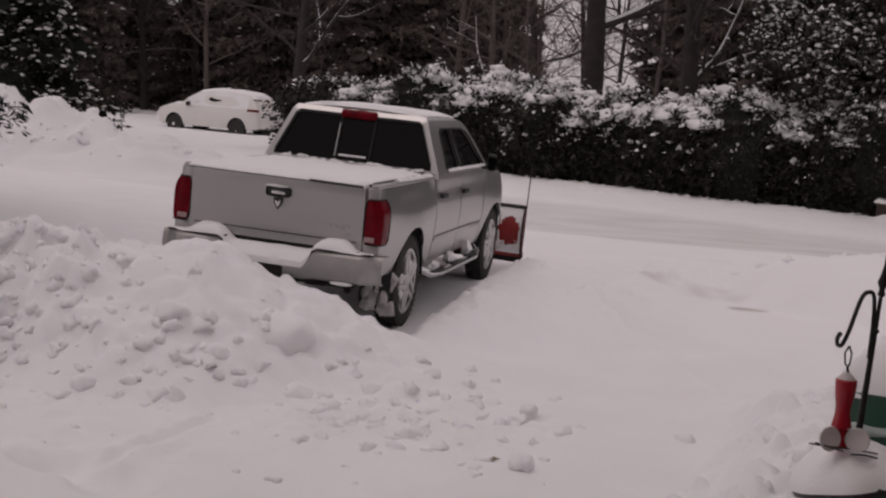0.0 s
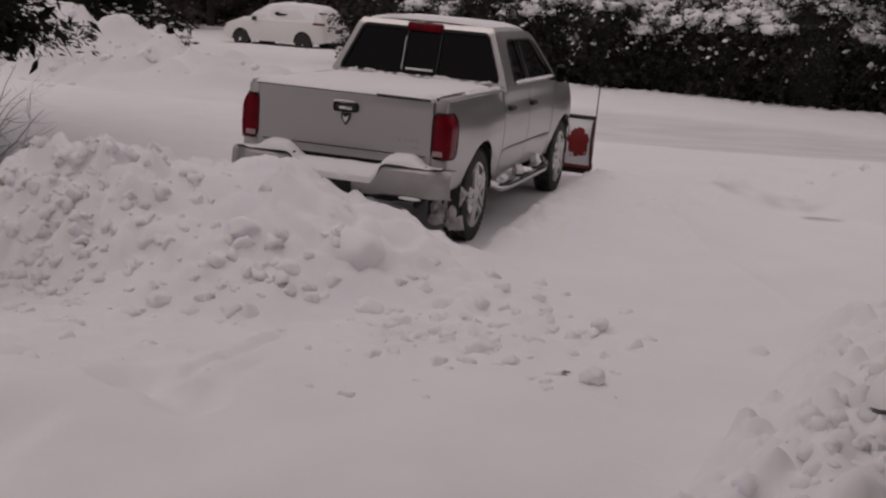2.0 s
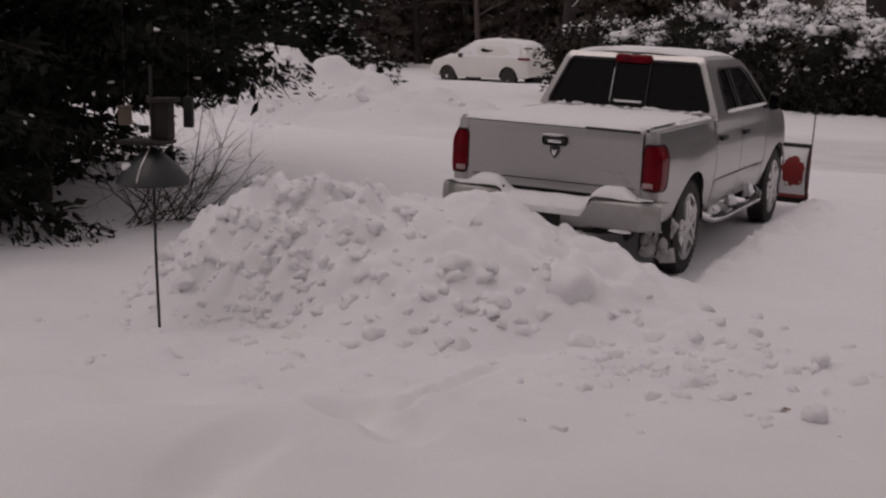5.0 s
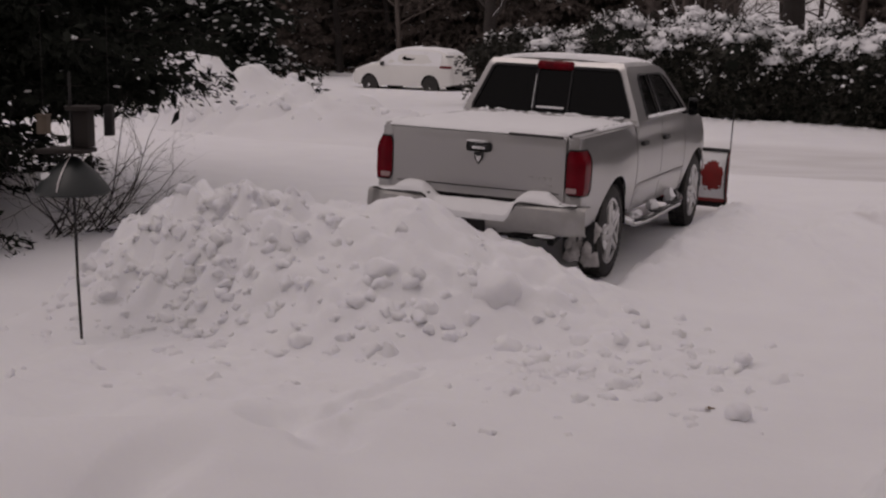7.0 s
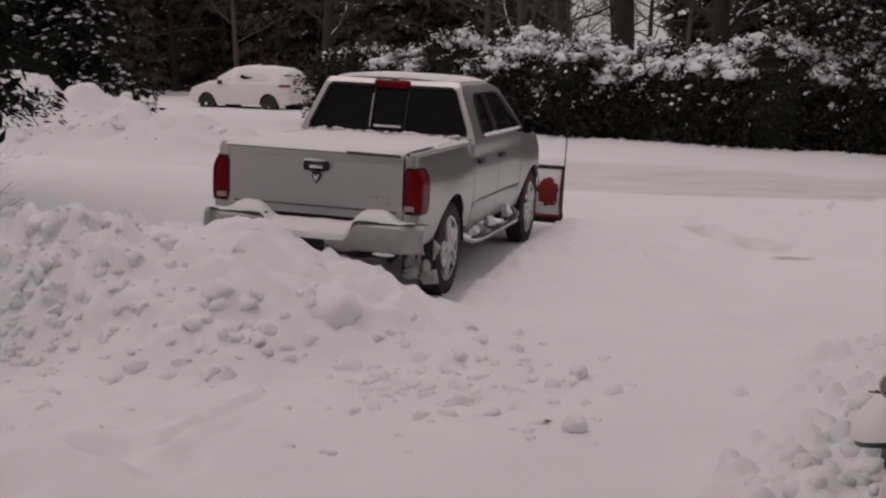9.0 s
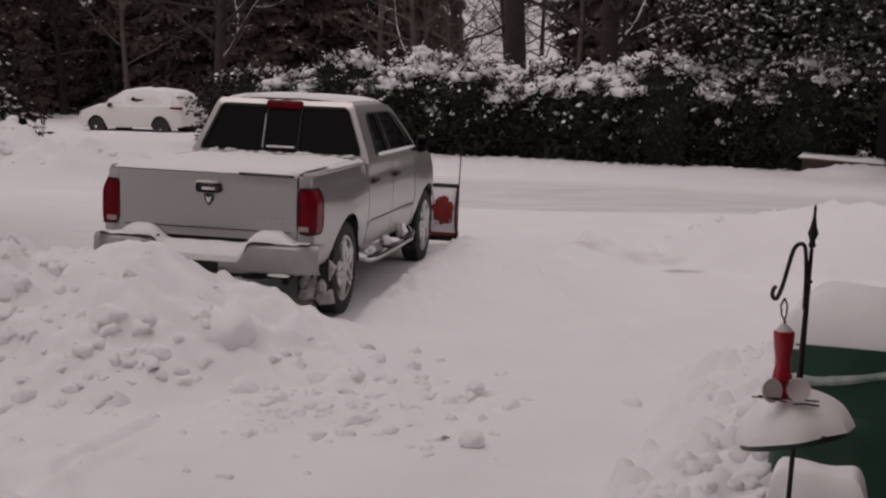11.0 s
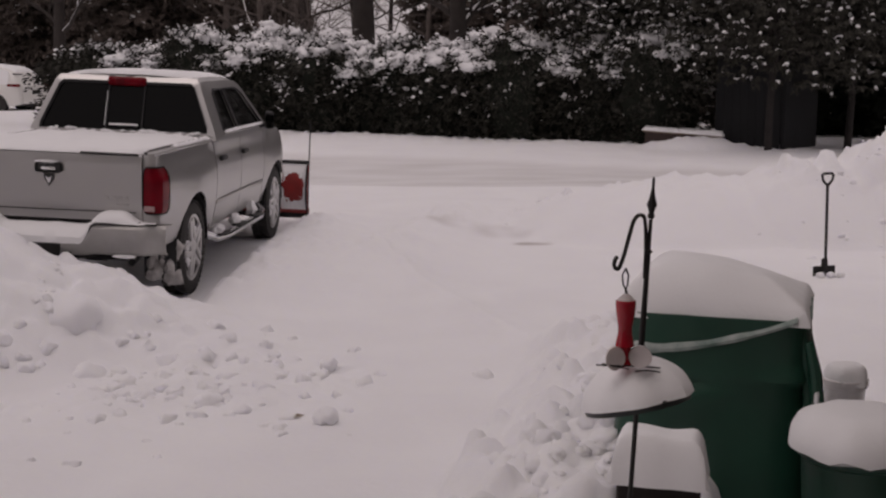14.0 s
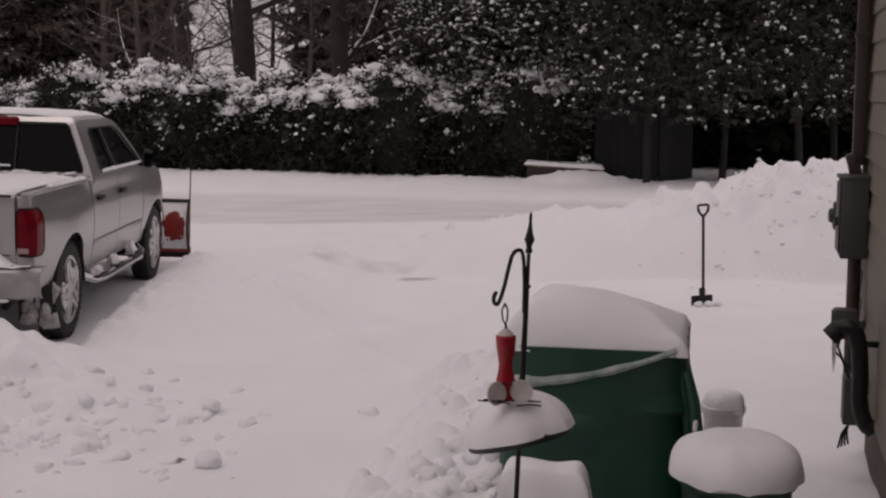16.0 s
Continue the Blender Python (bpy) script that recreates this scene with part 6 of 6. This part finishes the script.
def snow_capped_tub(name, at, r, h, cap, material, label, square=False, rz=0.0):
    t = thing(name, pose(at[0], at[1], 0, 0, 0, rz), label, name.replace("_", " "))
    if square:
        part("body", box(r * 2, r * 1.7, h, (0, 0, h / 2), 0.03), material, t)
        part("snow_cap", snow_slab(-r - 0.02, r + 0.02, -r * 0.85 - 0.02, r * 0.85 + 0.02, h - 0.02, cap, at[0], 0.06, 24, 24), CAPSNOW, t, "square cap of snow")
    else:
        part("body", lathe([(r * 0.78, 0), (r * 0.92, h * 0.9), (r, h * 0.92), (r, h), (r * 0.9, h)], 32), material, t)
        part("rim", lathe([(r * 1.0, h * 0.93), (r * 1.04, h * 0.95), (r * 1.04, h), (r, h + 0.005)], 32), material, t)
        rings = []
        for k in range(13):
            u = k / 12
            rr = r * (1.12 if r > 0.2 else 1.02) * math.cos(u * math.pi / 2) ** 0.42
            rings.append([(max(rr, 0.004) * (1 + 0.13 * noise.noise((math.cos(q) * 1.5, math.sin(q) * 1.5, u + at[0]))) * math.cos(q), max(rr, 0.004) * (1 + 0.13 * noise.noise((math.cos(q) * 1.5, math.sin(q) * 1.5, u + at[0]))) * math.sin(q), h - 0.02 + 0.035 * (1 - u) * noise.noise((math.cos(q) * 2.2, math.sin(q) * 2.2, 4.0)) + cap * math.sin(u * math.pi / 2)) for q in [2 * math.pi * i / 36 for i in range(36)]])
        part("snow_cap", loft(rings, close=True, caps=True), CAPSNOW, t, "rounded cap of snow")
    return t


snow_capped_tub("planter_tub", (2.42, 4.32), 0.235, 0.685, 0.15, TARP, "round green tub under a rounded cap of snow")
snow_capped_tub("bucket", (3.17, 5.85), 0.115, 0.51, 0.10, CLEARLENS, "pale bucket topped with packed snow")
snow_capped_tub("crate", (1.60, 4.30), 0.155, 0.62, 0.17, DARKWOOD, "wooden crate under a squared block of snow", True, -22)


def shovel():
    t = thing("snow_shovel", Matrix.Translation((5.93, 11.50, 0.0)) @ Matrix.Rotation(radians(-1.5), 4, "Y"), "dark snow shovel standing upright in the snow", "shovel")
    part("shaft", tube([(0, 0, 0.08), (0, 0, 0.92)], 0.015, 10), IRON, t)
    part("grip", tube([(0, 0, 0.91), (-0.05, 0, 0.965), (-0.06, 0, 1.02), (-0.045, 0, 1.033), (0.045, 0, 1.033), (0.06, 0, 1.02), (0.05, 0, 0.965), (0, 0, 0.91)], 0.014, 8), IRON, t)
    rings = [[(x, 0.04 * math.cos(x * 6), z) for x in (-0.12, -0.06, 0, 0.06, 0.12)] for z in (-0.25, -0.1, 0.03, 0.09)]
    part("blade", sheet(rings, 0.006), IRON, t)
    part("blade_socket", box(0.06, 0.05, 0.14, (0, 0.02, 0.10), 0.015), IRON, t)
    for k, x in enumerate((-0.09, 0.02, 0.13)):
        tagged(obj("snow_chunk", blob((5.93 + x, 11.42, height(5.98, 11.42) + 0.03), (0.045, 0.04, 0.03), k, 2, 0.4), SNOW, None, "", 60), "loose lump of snow at the shovel's foot", "snow chunk", "chunks of snow")


shovel()


BROWNBOARD = mat("brown_boards", (0.048, 0.030, 0.025), rough=0.85, var=0.5, scale=5, fine=60, bump=0.2, tint=(0.03, 0.02, 0.017))


def long_bin():
    t = thing("low_bench", pose(10.86, 28.75, -0.17, 0, 3.5, -24), "low brown wooden bench with snow along its top", "bench")
    part("front_board", box(1.78, 0.05, 0.50, (0, -0.24, 0.28), 0.01), BROWNBOARD, t)
    for z in (0.20, 0.36):
        part("board_edge", box(1.78, 0.012, 0.012, (0, -0.268, z), 0.003), DARKWOOD, t)
    part("back_board", box(1.75, 0.05, 0.42, (0, 0.25, 0.30), 0.01), WOODPALE, t)
    for x in (-0.85, 0.0, 0.85):
        part("end_post", box(0.07, 0.52, 0.55, (x, 0.02, 0.25), 0.01), WOODPALE, t)
    part("top_board", box(1.9, 0.6, 0.04, (0, 0.02, 0.53), 0.01), WOODPALE, t)
    part("snow_cap", snow_slab(-0.98, 0.98, -0.30, 0.33, 0.55, 0.09, 4, 0.08, 30, 12), CAPSNOW, t, "ridge of snow along the top")


long_bin()
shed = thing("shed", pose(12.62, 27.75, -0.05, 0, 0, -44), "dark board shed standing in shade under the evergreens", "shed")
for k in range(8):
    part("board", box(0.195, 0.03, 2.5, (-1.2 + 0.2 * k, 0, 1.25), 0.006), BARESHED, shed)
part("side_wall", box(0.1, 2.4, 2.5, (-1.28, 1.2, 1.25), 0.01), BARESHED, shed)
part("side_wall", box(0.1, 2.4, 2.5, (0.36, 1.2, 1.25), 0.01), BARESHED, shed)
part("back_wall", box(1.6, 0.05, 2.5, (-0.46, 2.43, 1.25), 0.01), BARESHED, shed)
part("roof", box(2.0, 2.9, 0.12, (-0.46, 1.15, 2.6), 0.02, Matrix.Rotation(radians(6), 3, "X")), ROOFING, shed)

# ---- loose lumps on the piles ----
lump_rnd = random.Random(77)


def loose(n, place, size, group):
    spots = []
    for k in range(n):
        x, y = place()
        s = size * lump_rnd.uniform(0.35, 1.0) ** 1.6
        spots.append(((x, y, height(x, y) - s * 0.30 - 0.006), (s * lump_rnd.uniform(0.9, 1.3), s * lump_rnd.uniform(0.7, 1.1), s * lump_rnd.uniform(0.7, 1.05))))
    return spots


near = loose(360, lambda: (lump_rnd.gauss(-3.4, 0.6), lump_rnd.gauss(8.9, 0.42)), 0.070, "")
near += loose(70, lambda: (lump_rnd.gauss(-1.7, 0.5), lump_rnd.gauss(8.8, 0.45)), 0.085, "")
near += loose(120, lambda: (lump_rnd.gauss(-0.25, 0.55), lump_rnd.gauss(8.1, 0.5)), 0.075, "")
near += loose(60, lambda: (lump_rnd.uniform(-4.3, 1.0), lump_rnd.uniform(6.6, 8.4)), 0.055, "")
bank = loose(300, lambda: (lambda k: (1.55 + 1.9 * k + lump_rnd.gauss(-0.15, 0.22), 4.5 + 4.4 * k + lump_rnd.gauss(0.1, 0.25)))(lump_rnd.random() ** 1.3), 0.066, "")
far = loose(220, lambda: (lump_rnd.gauss(8.6, 0.9), lump_rnd.gauss(13.5, 0.8)), 0.05, "")
far += loose(130, lambda: (lump_rnd.gauss(-10.5, 2.2), lump_rnd.gauss(28.9, 1.2)), 0.15, "")
far += loose(70, lambda: (lambda k: (3.2 + 6.0 * k + lump_rnd.gauss(0, 0.4), 15.4 + 4.1 * k + lump_rnd.gauss(0, 0.4)))(lump_rnd.random()), 0.10, "")
for spots, uneven, label in ((near, 0.75, "lumps of ploughed snow heaped behind the truck"), (bank, 0.45, "lumps of thrown snow along the near bank"), (far, 0.6, "lumps of ploughed snow on the farther piles")):
    ob = blobs_raw(lump_rnd, spots, "snow_rubble", None, "", 2, uneven)
    ob.data.materials[0] = SNOW
    tagged(ob, label, "snow", kind="stuff")
# a few big chunks that stand out singly
for k, (x, y, s) in enumerate(((0.545, 7.07, 0.075), (0.66, 8.38, 0.062), (-2.36, 8.10, 0.085), (-1.93, 8.75, 0.13), (-1.10, 8.95, 0.22), (-0.95, 8.45, 0.12), (-0.45, 8.65, 0.10), (-0.55, 7.85, 0.075), (-0.15, 7.65, 0.085), (0.05, 7.40, 0.065), (-1.55, 8.55, 0.09), (-2.05, 8.45, 0.07), (-0.75, 8.05, 0.06), (0.3, 8.7, 0.05), (-1.35, 8.35, 0.06))):
    ob = obj("snow_chunk", blob((0, 0, 0), (s, s * 0.9, s * 0.8), k * 3.1 + 1.7, 3, 0.28), SNOW, None, "", 60)
    ob.location = (x, y, height(x, y) + s * (0.5 if x > 0.5 else -0.1 if s < 0.1 else -0.45))
    tagged(ob, "loose chunk of ploughed snow lying on the drive", "snow chunk", "chunks of snow")
leaf = raw("dead_leaf", [(-0.05, 0, 0), (0, -0.022, 0.008), (0.055, 0.004, 0.012), (0.0, 0.024, 0.02), (-0.05, 0, -0.006), (0, -0.022, 0.002), (0.055, 0.004, 0.006), (0.0, 0.024, 0.014)], [(0, 1, 2, 3), (7, 6, 5, 4), (0, 4, 5, 1), (1, 5, 6, 2), (2, 6, 7, 3), (3, 7, 4, 0)], WOODPALE)
leaf.scale = (0.7, 0.7, 0.7)
leaf.location = (0.38, 7.19, height(0.38, 7.19) + 0.012)
tagged(leaf, "curled brown dead leaf on the snow", "leaf")
